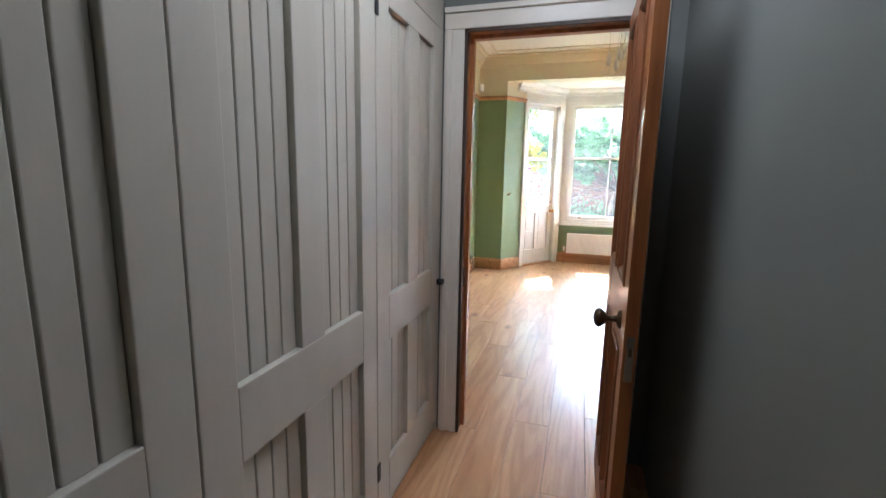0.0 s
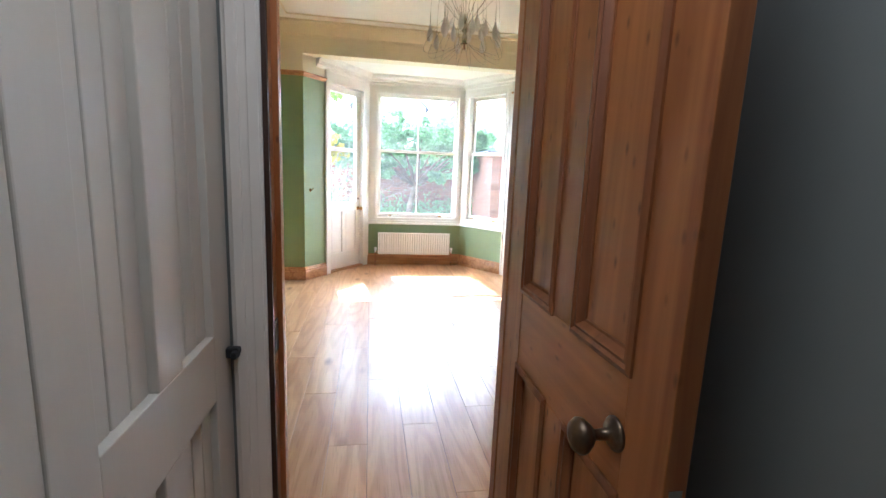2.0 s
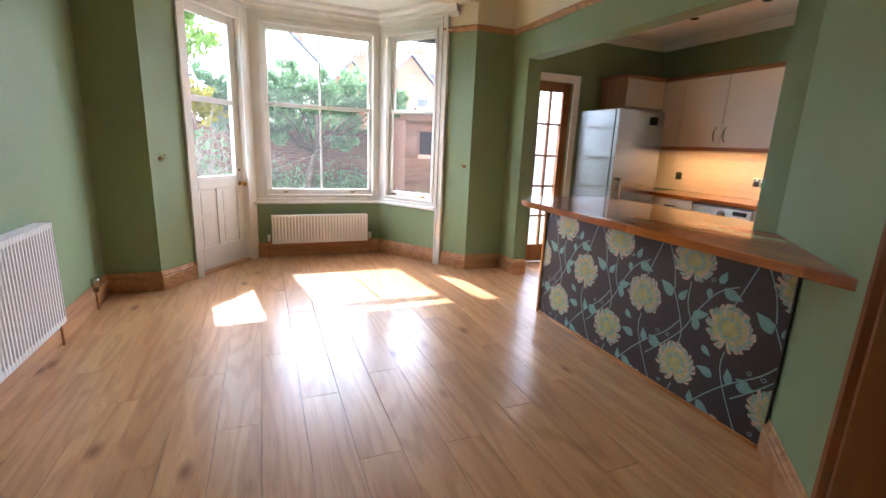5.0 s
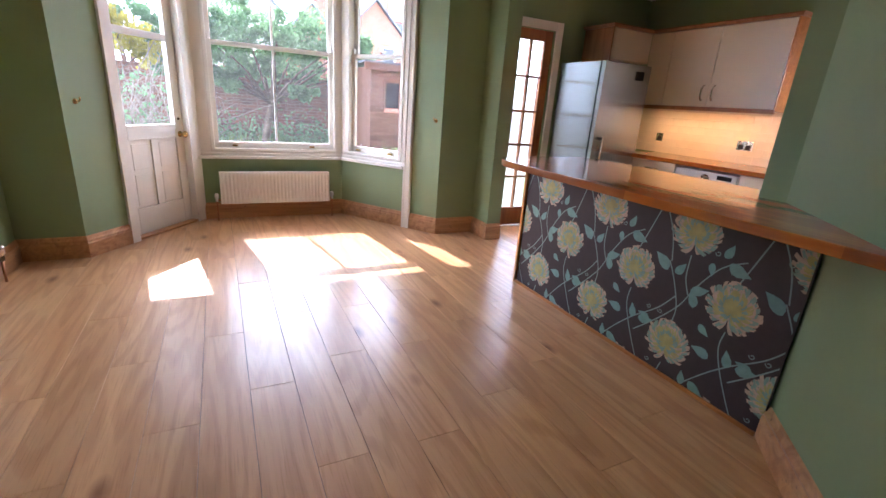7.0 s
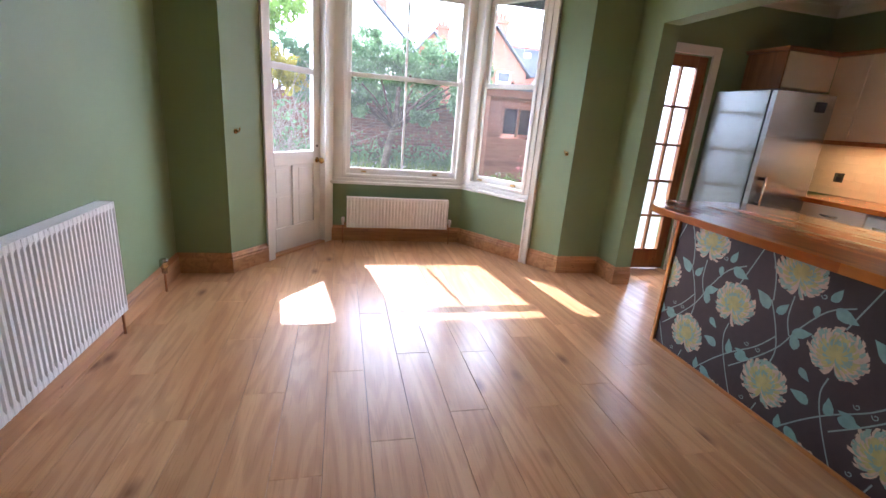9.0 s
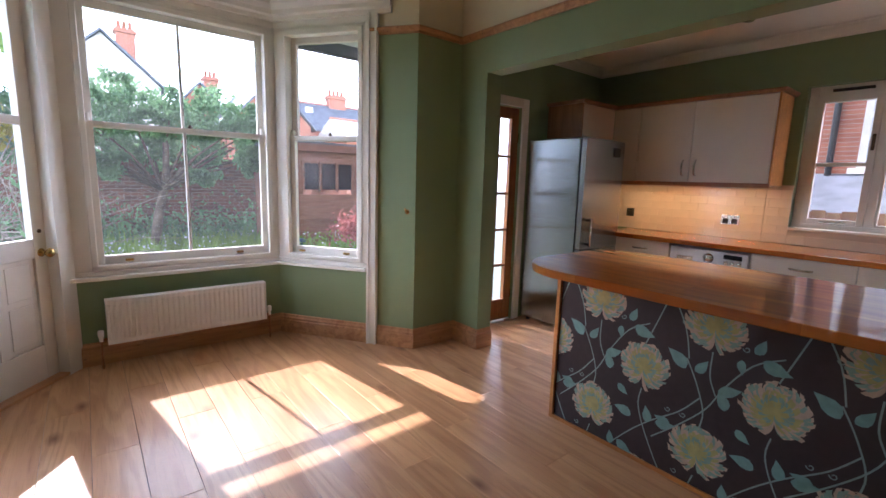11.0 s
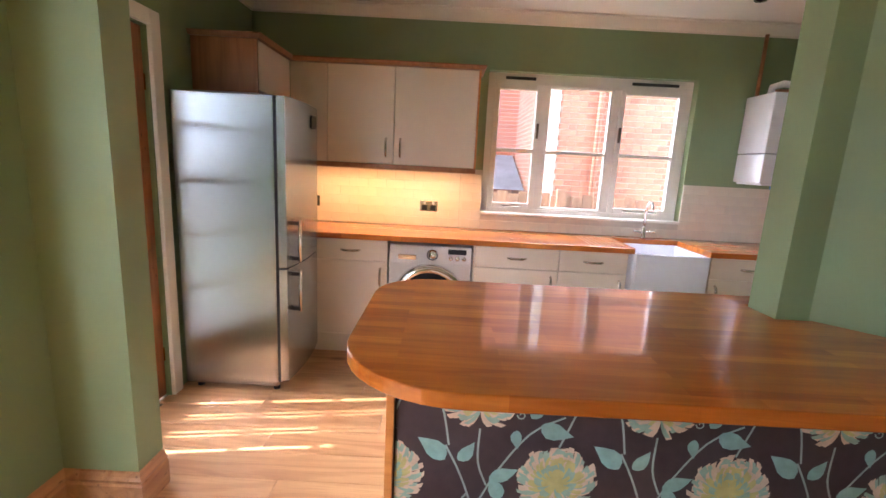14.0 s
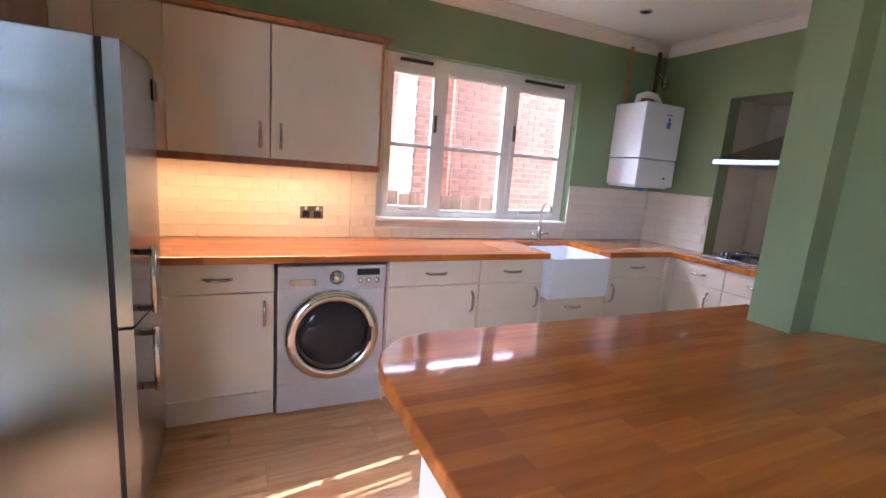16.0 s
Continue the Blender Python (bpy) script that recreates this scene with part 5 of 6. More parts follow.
part("rim", boxes((3.02, 3.76, 1.23, 1.86, 1.60, 1.64), bevel=0.004), STEEL, hood)
bm = bmesh.new()
lo = [bm.verts.new(p) for p in ((3.03, 1.23, 1.64), (3.75, 1.23, 1.64), (3.75, 1.84, 1.64), (3.03, 1.84, 1.64))]
hi = [bm.verts.new(p) for p in ((3.24, 1.23, 1.86), (3.48, 1.23, 1.86), (3.48, 1.45, 1.86), (3.24, 1.45, 1.86))]
bm.faces.new(hi), bm.faces.new(lo[::-1])
for i in range(4):
    bm.faces.new((lo[i], lo[(i + 1) % 4], hi[(i + 1) % 4], hi[i]))
part("canopy", bm, STEEL, hood)
part("chimney", boxes((3.24, 3.48, 1.23, 1.45, 1.86, 2.098)), STEEL, hood)


# ---- sockets, hooks, sensors, lamps ----
def socket(name, m, w, label):
    s = thing(name, m, label, "socket", "wall sockets")
    part("plate", boxes((-w / 2, w / 2, -0.006, 0, -0.043, 0.043), bevel=0.002), PEWTER, s, "brushed steel plate", True)
    n = 2 if w > 0.1 else 1
    for i in range(n):
        cx = (i - (n - 1) / 2) * 0.07
        part("insert", boxes((cx - 0.022, cx + 0.022, -0.0085, -0.006, -0.034, 0.008), bevel=0.001), BLACK, s, "", True)
        part("rocker", boxes((cx - 0.008, cx + 0.008, -0.010, -0.006, 0.016, 0.034), bevel=0.001), WHITE_NEW if n > 1 else BLACK, s, "", True)
    return s


socket("double_socket", pose(4.4215, 4.68, 1.075, 0, 0, 90 + 180), 0.146, "brushed steel double socket on the tiles")
socket("single_socket", pose(4.4215, 5.62, 1.075, 0, 0, 270), 0.086, "brushed steel switched socket on the tiles")
socket("double_socket", pose(3.42, 1.228, 1.09, 0, 0, 180), 0.146, "brushed steel double socket behind the hob")
for fm, fx in ((FACE_L, 0.10), (FACE_R, 1.16)):
    hk = thing("tieback_hook", fm @ pose(fx, 0, 1.10), "small brass curtain tieback hook", "hook", "tieback hooks")
    part("plate", lathe(bmesh.new(), [(0.019, 0), (0.019, 0.003), (0.008, 0.006)], pose(0, 0, 0, 90)), BRASS, hk, "", True)
    part("hook", tube(bmesh.new(), [(0, -0.004, 0), (0, -0.03, 0), (0, -0.042, 0.012), (0, -0.042, 0.03)], 0.005), BRASS, hk, "", True)
pir = thing("alarm_sensor", pose(-1.285, 5.955, 2.56, 0, 0, 45), "small white alarm motion sensor in the corner", "sensor")
part("case", boxes((-0.028, 0.028, -0.03, 0.02, -0.05, 0.05), bevel=0.008), WHITE_NEW, pir, "", True)
vb = thing("pipe_valve", pose(-1.27, 5.60, 0.0), "white valve with pipe tail beside the skirting", "valve")
part("body", lathe(bmesh.new(), [(0.018, 0.14), (0.018, 0.18), (0.028, 0.185), (0.028, 0.235), (0.018, 0.245)], pose(0, 0, 0)), PEWTER, vb, "", True)
part("pipe", tube(bmesh.new(), [(0, 0, 0.0), (0, 0, 0.15)], 0.008), COPPER, vb, "", True)

for y in (5.18, 4.53, 3.87, 3.21, 2.56):
    dl = thing("downlight", pose(3.78 + (5.18 - y) * 0.06, y, KTOP), "recessed chrome ceiling downlight, unlit", "downlight", "kitchen downlights")
    part("bezel", lathe(bmesh.new(), [(0.042, 0.002), (0.044, -0.004), (0.036, -0.010), (0.028, -0.006)], None, 24), CHROME, dl, "", True)
    part("lamp", lathe(bmesh.new(), [(0.027, 0.0), (0.026, -0.007), (0.01, -0.014), (0.003, -0.015)], None, 16), DARKGLASS, dl, "", True)


def chandelier(x, y):
    c = thing("chandelier", pose(x, y, CEILING), "fountain chandelier of fine chrome wires with frosted drop lamps", "chandelier")
    part("ceiling_rose", lathe(bmesh.new(), [(0.20, 0.0), (0.21, -0.012), (0.17, -0.02), (0.15, -0.014), (0.10, -0.03), (0.06, -0.034)], None, 40), CEIL, c, "white plaster rose", True)
    part("canopy", lathe(bmesh.new(), [(0.065, -0.03), (0.075, -0.045), (0.06, -0.085), (0.02, -0.105), (0.008, -0.11)], None, 28), CHROME, c, "chrome dome canopy", True)
    part("stem", tube(bmesh.new(), [(0, 0, -0.10), (0, 0, -0.66)], 0.008), CHROME, c, "", True)
    part("hub", lathe(bmesh.new(), [(0.008, -0.46), (0.026, -0.48), (0.026, -0.52), (0.012, -0.54), (0.022, -0.57), (0.016, -0.61), (0.004, -0.63)], None, 20), PEWTER, c, "", True)
    r = random.Random(2)
    for i in range(16):
        a = 2 * math.pi * i / 16
        R, top = (0.27, -0.25) if i % 2 == 0 else (0.16, -0.31)
        end = -0.50 if i % 2 == 0 else -0.44
        pts = []
        for k in range(12):
            s = k / 11
            rad = R * (1 - (1 - s) ** 2.2)
            z = -0.50 + (top + 0.50) * math.sin(min(1, s * 1.35) * math.pi / 2) if s < 0.74 else top + (end - top) * ((s - 0.74) / 0.26) ** 1.4
            pts.append((rad * math.cos(a), rad * math.sin(a), z))
        w = part("wire_arm", tube(bmesh.new(), pts, 0.0022, 5), CHROME, c, "", True)
        part("lamp", lathe(bmesh.new(), [(0.006, 0.0), (0.008, -0.02), (0.022, -0.06), (0.025, -0.085), (0.016, -0.115), (0.004, -0.125)], pose(pts[-1][0], pts[-1][1], pts[-1][2]), 14), FROST, w, "frosted glass drop", True)
    for i in range(14):
        a = 2 * math.pi * (i + 0.5) / 14 + r.uniform(-0.1, 0.1)
        R = r.uniform(0.24, 0.34)
        pts = [(R * math.sin(math.pi * k / 11 * 0.85) * math.cos(a), R * math.sin(math.pi * k / 11 * 0.85) * math.sin(a), -0.60 - 0.16 * math.sin(math.pi * k / 11) + 0.16 * (k / 11) ** 2) for k in range(12)]
        part("wire_loop", tube(bmesh.new(), pts, 0.0016, 5), CHROME, c, "", True)


chandelier(0.56, 4.05)

# ---- tiles ----
tm = mesh_of("tile", boxes((-0.0745, 0.0745, 0.0, 0.006, -0.0360, 0.0360), bevel=0.0015), TILE)
backs = setting("trim_splashback", boxes((4.423, 4.43, 1.727, 2.62, 0.91, 1.355), (4.423, 4.43, 2.62, 4.255, 0.91, 1.035), (4.423, 4.43, 4.255, 6.0, 0.91, 1.39)), GROUT, "cream metro-tiled splashback", "tiles")
tile_cut = {}


def tile_row(parent, lo, hi, z, shift):
    """One course of tiles between two ends on the window wall, the end tiles cut to fit."""
    y = lo - shift
    while y < hi - 0.01:
        p, q = max(lo, y) + 0.0007, min(hi, y + 0.150) - 0.0007
        w = round(q - p, 3)
        if w > 0.012:
            if w not in tile_cut:
                tile_cut[w] = mesh_of("tile", boxes((-w / 2, w / 2, 0.0, 0.006, -0.0362, 0.0362), bevel=0.0015), TILE)
            piece("tile", tile_cut[w], parent, pose(4.4225, (p + q) / 2, z, 0, 0, 90))
        y += 0.150


for j in range(6):
    z = 0.948 + j * 0.0735
    shift = 0.075 if j % 2 else 0.0
    tile_row(backs, 1.735, 2.62 if z > 1.0 else 4.255, z, shift)
    tile_row(backs, 4.255, 4.43, z, shift)
    tile_row(backs, 4.433, 5.98, z, shift)
sb = setting("trim_splashback_2", boxes((3.80, 4.423, 1.720, 1.727, 0.91, 1.355)), GROUT, "cream metro-tiled splashback", "tiles")
for j in range(6):
    for i in range(4):
        piece("tile", tm, sb, pose(3.885 + i * 0.150 + (0.02 if j % 2 else 0), 1.7275, 0.948 + j * 0.0735))

# ---- garden and neighbours ----
setting("ground", boxes((-80, 90, 7.25, 140, -0.42, -0.22), (4.69, 90, -60, 7.25, -0.42, -0.22), (-80, -1.6, -60, 7.25, -0.42, -0.22)), GRASS, "rough garden grass", "ground")


def leaves(count, size, rnd, shape):
    """Many small folded leaves through a space; shape gives a random point in it."""
    vs, fs = [], []
    for _ in range(count):
        c = Vector(shape(rnd))
        d = Vector((rnd.gauss(0, 1), rnd.gauss(0, 1), rnd.gauss(0, 0.6))).normalized()
        u = d.orthogonal().normalized()
        u.rotate(Matrix.Rotation(rnd.uniform(0, 6.3), 3, d))
        v = d.cross(u)
        s = size * rnd.uniform(0.6, 1.3)
        k = len(vs)
        vs += [c - u * s, c + v * s * 0.5, c + u * s, c - v * s * 0.5]
        fs.append((k, k + 1, k + 2, k + 3))
    return vs, fs


def mesh_part(name, vs, fs, mat, parent, label=""):
    me = bpy.data.meshes.new(name)
    inv = PLACE[parent].inverted() if parent is not None else Matrix()
    me.from_pydata([inv @ Vector(v) for v in vs], [], fs)
    me.materials.append(mat)
    ob = new(name, me)
    if parent is not None:
        ob.parent = parent
    return tagged(ob, label)


def tree(name, x, y, blobs, count, size, mat, label, seed, trunk=0.10):
    """blobs: (x, y, z, radius) clumps of the crown; each is reached by a limb."""
    rnd = random.Random(seed)
    t = thing(name, pose(x, y, -0.22), label, "tree")
    bm = tube(bmesh.new(), [(x, y, -0.25), (x + 0.10, y, 0.5), (x + 0.28, y + 0.05, 1.2), (x + 0.3, y, 1.9)], trunk, 8, 0.5)
    for bx, by, bz, br in blobs:
        tube(bm, [(x + 0.2, y, 1.0), ((x + bx) / 2 + 0.1, (y + by) / 2, (1.2 + bz) / 2), (bx, by, bz)], trunk * 0.35, 5, 0.3)
    part("trunk", bm, BARK, t, "bare leaning trunk with limbs")
    clumps = []
    for b in blobs:
        for _ in range(22):
            v = Vector((rnd.gauss(0, 1), rnd.gauss(0, 1), rnd.gauss(0, 1))).normalized() * b[3] * rnd.uniform(0.3, 1.0)
            clumps.append((Vector(b[:3]) + v, b[3] * rnd.uniform(0.15, 0.4)))

    def spot(r):
        c, rad = r.choice(clumps)
        return c + Vector((r.gauss(0, 0.5), r.gauss(0, 0.5), r.gauss(0, 0.4))) * rad

    vs, fs = leaves(count, size, rnd, spot)
    mesh_part("crown", vs, fs, mat, t, "leafy crown with gaps")
    return t


tree("garden_tree", 0.9, 13.3, [(0.2, 13.2, 2.05, 0.7), (1.3, 13.4, 2.35, 0.75), (2.3, 13.2, 2.15, 0.75), (3.1, 13.5, 2.2, 0.5), (-0.6, 13.6, 2.0, 0.65), (-1.2, 13.8, 2.3, 0.6), (0.6, 13.6, 2.6, 0.55), (2.0, 13.7, 2.6, 0.55), (2.9, 13.3, 2.3, 0.5), (-0.3, 13.2, 2.4, 0.5), (1.7, 12.9, 1.25, 0.22), (0.3, 12.9, 1.5, 0.3), (2.6, 12.9, 1.55, 0.3), (1.0, 13.9, 1.8, 0.5), (2.0, 14.1, 1.75, 0.5), (-0.2, 14.0, 1.75, 0.5), (2.9, 14.1, 1.7, 0.4), (-0.9, 13.3, 1.8, 0.4)], 44000, 0.048, LEAF, "broad green garden tree before the brick wall", 1)
tree("tall_tree", -2.0, 15.5, [(-2.0, 15.5, 4.2, 1.2), (-3.0, 15.0, 3.4, 1.1), (-1.2, 15.6, 5.2, 1.0), (-2.4, 15.2, 5.9, 1.0)], 7000, 0.09, LEAF_L, "tall fresh-green tree at the garden's edge", 2)
tree("yellow_shrub", -2.0, 12.2, [(-1.9, 12.0, 2.4, 0.55), (-1.4, 12.2, 2.1, 0.45), (-2.5, 12.0, 2.2, 0.5), (-1.1, 12.4, 1.8, 0.35)], 3500, 0.05, LEAF_Y, "yellow-leaved shrub among the bare stems", 3, 0.05)


def twig_bush(x, y, seed):
    rnd = random.Random(seed)
    t = thing("twig_bush", pose(x, y, -0.22), "tangle of bare dry climbing stems", "shrub")
    bm = bmesh.new()
    for _ in range(150):
        a, h = rnd.uniform(0, 6.3), rnd.uniform(0.9, 2.3)
        p = Vector((x + rnd.gauss(0, 0.35), y + rnd.gauss(0, 0.25), -0.25))
        pts = [p.copy()]
        d = Vector((0.35 * math.cos(a), 0.35 * math.sin(a), 1))
        for k in range(7):
            d += Vector((rnd.gauss(0, 0.35), rnd.gauss(0, 0.35), rnd.gauss(-0.06, 0.25)))
            p = p + d.normalized() * h / 6
            pts.append(p.copy())
        tube(bm, pts, rnd.uniform(0.006, 0.016), 4, 0.3)
    part("stems", bm, TWIG, t)
    vs, fs = leaves(700, 0.04, rnd, lambda r: (x + r.gauss(0, 0.5), y + r.gauss(0, 0.4), r.uniform(-0.2, 1.4)))
    mesh_part("foliage", vs, fs, LEAF, t, "sparse green leaves")


twig_bush(-1.15, 10.2, 5)
twig_bush(-2.1, 10.8, 6)
vs, fs = [], []
rnd = random.Random(9)
for _ in range(26000):
    x, y = rnd.uniform(-5, 9), 8.2 + 5.6 * rnd.random() ** 0.9
    h = rnd.uniform(0.12, 0.42) * (1.5 if rnd.random() < 0.1 else 1)
    a, w = rnd.uniform(0, 6.3), rnd.uniform(0.006, 0.013)
    k = len(vs)
    bx, by = rnd.gauss(0, 0.10), rnd.gauss(0, 0.10)
    c, s = math.cos(a) * w, math.sin(a) * w
    vs += [(x - c, y - s, -0.23), (x + c, y + s, -0.23), (x + bx * 0.5 + c * 0.7, y + by * 0.5 + s * 0.7, -0.22 + h * 0.6), (x + bx * 0.5 - c * 0.7, y + by * 0.5 - s * 0.7, -0.22 + h * 0.6), (x + bx, y + by, -0.22 + h)]
    fs += [(k, k + 1, k + 2, k + 3), (k + 3, k + 2, k + 4)]
tagged(mesh_part("long_grass", vs, fs, BLADE, None), "uncut long garden grass", "grass", kind="stuff")
vs, fs = leaves(900, 0.022, rnd, lambda r: (r.uniform(-1, 6), r.uniform(8.6, 12.5), r.uniform(0.0, 0.28)))
tagged(mesh_part("daisies", vs, fs, WHITE_NEW, None), "white flower heads in the grass", "flowers", kind="stuff")
vs, fs = leaves(14000, 0.045, rnd, lambda r: (r.uniform(-4, 4), r.gauss(14.0, 0.3), abs(r.gauss(0, 0.34)) - 0.2))
tagged(mesh_part("border_plants", vs, fs, LEAF, None), "low green plants along the wall", "plants", kind="stuff")

gw = thing("garden_wall", pose(0, 14.8, -0.22), "old dark brick garden wall with trellis", "wall")
part("wall", boxes((-9, 3.6, 14.6, 14.85, -0.25, 1.62)), OLDBRICK, gw)
part("coping", boxes((-9, 3.6, 14.57, 14.88, 1.62, 1.68)), OLDBRICK, gw)
for x in (-3.2, -0.8, 1.6):
    part("pier", boxes((x, x + 0.34, 14.50, 14.6, -0.25, 1.66)), OLDBRICK, gw)
tr = thing("trellis", pose(1, 14.75, 1.68), "square wooden trellis on the garden wall", "trellis")
for i in range(31):
    part("slat", boxes((-2.4 + i * 0.2, -2.375 + i * 0.2, 14.74, 14.755, 1.68, 2.25)), FENCE, tr)
for z in (1.74, 1.94, 2.14, 2.22):
    part("slat", boxes((-2.4, 3.6, 14.755, 14.77, z, z + 0.025)), FENCE, tr)

sh = thing("garden_shed", pose(5.2, 12.4, -0.22), "brown timber garden shed with strip window", "shed")
for i in range(17):
    z = -0.2 + i * 0.12
    if 1.05 < z + 0.06 < 1.62:
        for a, b in ((2.9, 3.2), (4.25, 8.2)):
            part("board", boxes((a, b, 11.58 - 0.004 * (i % 2), 11.62, z, z + 0.117)), SHED, sh)
    else:
        part("board", boxes((2.9, 8.2, 11.58 - 0.004 * (i % 2), 11.62, z, z + 0.117)), SHED, sh)
part("side_wall", boxes((2.9, 2.95, 11.62, 13.6, -0.2, 1.9)), SHED, sh)
part("fascia", boxes((2.75, 8.4, 11.48, 11.55, 1.82, 1.96)), SHED, sh)
part("roof", boxes((2.75, 8.4, 11.50, 13.7, 1.96, 2.0)), SLATE, sh)
for x in (3.2, 3.55, 3.9):
    part("window_pane", boxes((x + 0.025, x + 0.330, 11.60, 11.61, 1.09, 1.60)), DARKGLASS, sh, "dark shed window")
    part("window_bar", boxes((x - 0.02, x + 0.025, 11.56, 11.63, 1.04, 1.64)), SHED, sh)
part("window_bar", boxes((4.23, 4.275, 11.56, 11.63, 1.04, 1.64)), SHED, sh)
bb = thing("storage_tub", pose(2.9, 11.2, -0.22), "dark blue plastic tub on the grass", "tub")
part("tub", lathe(bmesh.new(), [(0.14, 0.0), (0.17, 0.36), (0.185, 0.37), (0.185, 0.40), (0.15, 0.42)], pose(0, 0, 0)), material("blue_plastic", (0.03, 0.05, 0.13), 0.4), bb, "", True)
for i in range(8):
    st = thing("stone_edging", pose(2.55 + i * 0.13, 10.9 - i * 0.36, -0.22, 0, 0, -70), "grey stone edging of the flower bed", "stone", "edging stones")
    part("stone", boxes((-0.2, 0.2, -0.1, 0.1, 0, 0.2), bevel=0.03), STONE, st, "", True)
pot = thing("planter", pose(3.36, 9.7, -0.22), "dark planter with a red maple", "planter")
part("tub", lathe(bmesh.new(), [(0.22, 0), (0.27, 0.36), (0.28, 0.38), (0.25, 0.39)], None), PLASTIC_DARK, pot, "", True)
vs, fs = leaves(1300, 0.035, rnd, lambda r: (3.36 + r.gauss(0, 0.16), 9.7 + r.gauss(0, 0.15), 0.55 + r.gauss(0, 0.11)))
mesh_part("maple", vs, fs, LEAF_R, pot, "small red-leaved maple")
vs, fs = leaves(1600, 0.03, rnd, lambda r: (3.5 + r.gauss(0, 0.6), 10.5 + r.gauss(0, 0.4), 0.02 + abs(r.gauss(0, 0.14))))
tagged(mesh_part("bed_plants", vs, fs, LEAF_L, None), "low bright flower bed plants", "plants", kind="stuff")


def house(x0, x1, y0, y1, eaves, apex, wall, roof, label, windows):
    h = thing("house", pose((x0 + x1) / 2, (y0 + y1) / 2, -0.22), label, "house")
    xm = (x0 + x1) / 2
    bm = bmesh.new()
    f = [bm.verts.new(p) for p in ((x0, y0, -0.22), (x1, y0, -0.22), (x1, y0, eaves), (xm, y0, apex), (x0, y0, eaves))]
    b = [bm.verts.new(p) for p in ((x0, y1, -0.22), (x1, y1, -0.22), (x1, y1, eaves), (xm, y1, apex), (x0, y1, eaves))]
    bm.faces.new(f), bm.faces.new(b[::-1])
    for i in range(5):
        bm.faces.new((f[i], b[i], b[(i + 1) % 5], f[(i + 1) % 5]))
    bmesh.ops.recalc_face_normals(bm, faces=bm.faces)
    part("wall", bm, wall, h)
    for s, xe in ((1, x0 - 0.3), (-1, x1 + 0.3)):
        bm = bmesh.new()
        k = (apex - eaves) / (xm - x0)
        e = eaves - 0.3 * k
        vs = [bm.verts.new(p) for p in ((xe, y0 - 0.3, e + 0.05), (xm, y0 - 0.3, apex + 0.05), (xm, y1, apex + 0.05), (xe, y1, e + 0.05), (xe, y0 - 0.3, e + 0.2), (xm, y0 - 0.3, apex + 0.2), (xm, y1, apex + 0.2), (xe, y1, e + 0.2))]
        for q4 in ((0, 1, 2, 3), (4, 7, 6, 5), (0, 4, 5, 1), (1, 5, 6, 2), (2, 6, 7, 3), (3, 7, 4, 0)):
            bm.faces.new([vs[i] for i in q4])
        r = part("roof", bm, roof, h, "slate roof slope")
    part("chimney", boxes((xm + 0.9, xm + 1.9, y0 + 3, y0 + 3.8, eaves, apex + 1.2), (xm + 0.8, xm + 2.0, y0 + 2.9, y0 + 3.9, apex + 0.9, apex + 1.1)), BRICKS, h, "brick chimney stack")
    for i in range(3):
        part("chimney_pot", lathe(bmesh.new(), [(0.13, 0), (0.10, 0.4), (0.13, 0.45)], pose(xm + 1.1 + i * 0.3, y0 + 3.4, apex + 1.2), 10), BRICKS, h)
    for wx, wz in windows:
        w = part("window", boxes((wx - 0.5, wx + 0.5, y0 - 0.06, y0 + 0.02, wz, wz + 1.4)), WHITE, h)
        part("pane", boxes((wx - 0.40, wx + 0.40, y0 - 0.075, y0 - 0.06, wz + 0.1, wz + 0.65), (wx - 0.40, wx + 0.40, y0 - 0.075, y0 - 0.06, wz + 0.75, wz + 1.3)), DARKGLASS, w)
    return h


def terrace(x0, x1, y0, y1, eaves, ridge, roof, label, chimney):
    """A brick row with its roof slope towards the garden."""
    h = thing("house", pose((x0 + x1) / 2, (y0 + y1) / 2, -0.22), label, "house")
    ym = (y0 + y1) / 2
    part("wall", boxes((x0, x1, y0, y1, -0.22, eaves)), BRICKS, h)
    bm = bmesh.new()
    rows = [[bm.verts.new((x, y, z)) for x in (x0 - 0.15, x1 + 0.15)] for y, z in ((y0 - 0.3, eaves - 0.1), (y0 - 0.3, eaves + 0.08), (ym, ridge), (y1 + 0.3, eaves + 0.08), (y1 + 0.3, eaves - 0.1))]
    for p, q in zip(rows, rows[1:] + rows[:1]):
        bm.faces.new((p[0], p[1], q[1], q[0]))
    for k in (0, 1):
        bm.faces.new([r[k] for r in rows])
    bmesh.ops.recalc_face_normals(bm, faces=bm.faces)
    r = part("roof", bm, roof, h, "pitched roof")
    part("ridge", tube(bmesh.new(), [(x0 - 0.15, ym, ridge), (x1 + 0.15, ym, ridge)], 0.12, 6), BRICKS, r, "clay ridge tiles")
    if chimney:
        st = part("chimney", boxes((chimney, chimney + 1.5, ym - 0.4, ym + 0.4, eaves, ridge + 0.9)), BRICKS, h, "brick chimney stack")
        part("band", boxes((chimney - 0.1, chimney + 1.6, ym - 0.5, ym + 0.5, ridge + 0.55, ridge + 0.75)), BRICKS, st)
        for i in range(4):
            part("chimney_pot", lathe(bmesh.new(), [(0.13, 0), (0.10, 0.4), (0.13, 0.45)], pose(chimney + 0.2 + i * 0.36, ym, ridge + 0.9), 10), BRICKS, st)
        part("skylight", boxes((chimney - 2.6, chimney - 2.0, ym - 1.62, ym - 1.55, ridge - 0.95, ridge - 0.55)), WHITE_NEW, r, "small roof light")
    return h


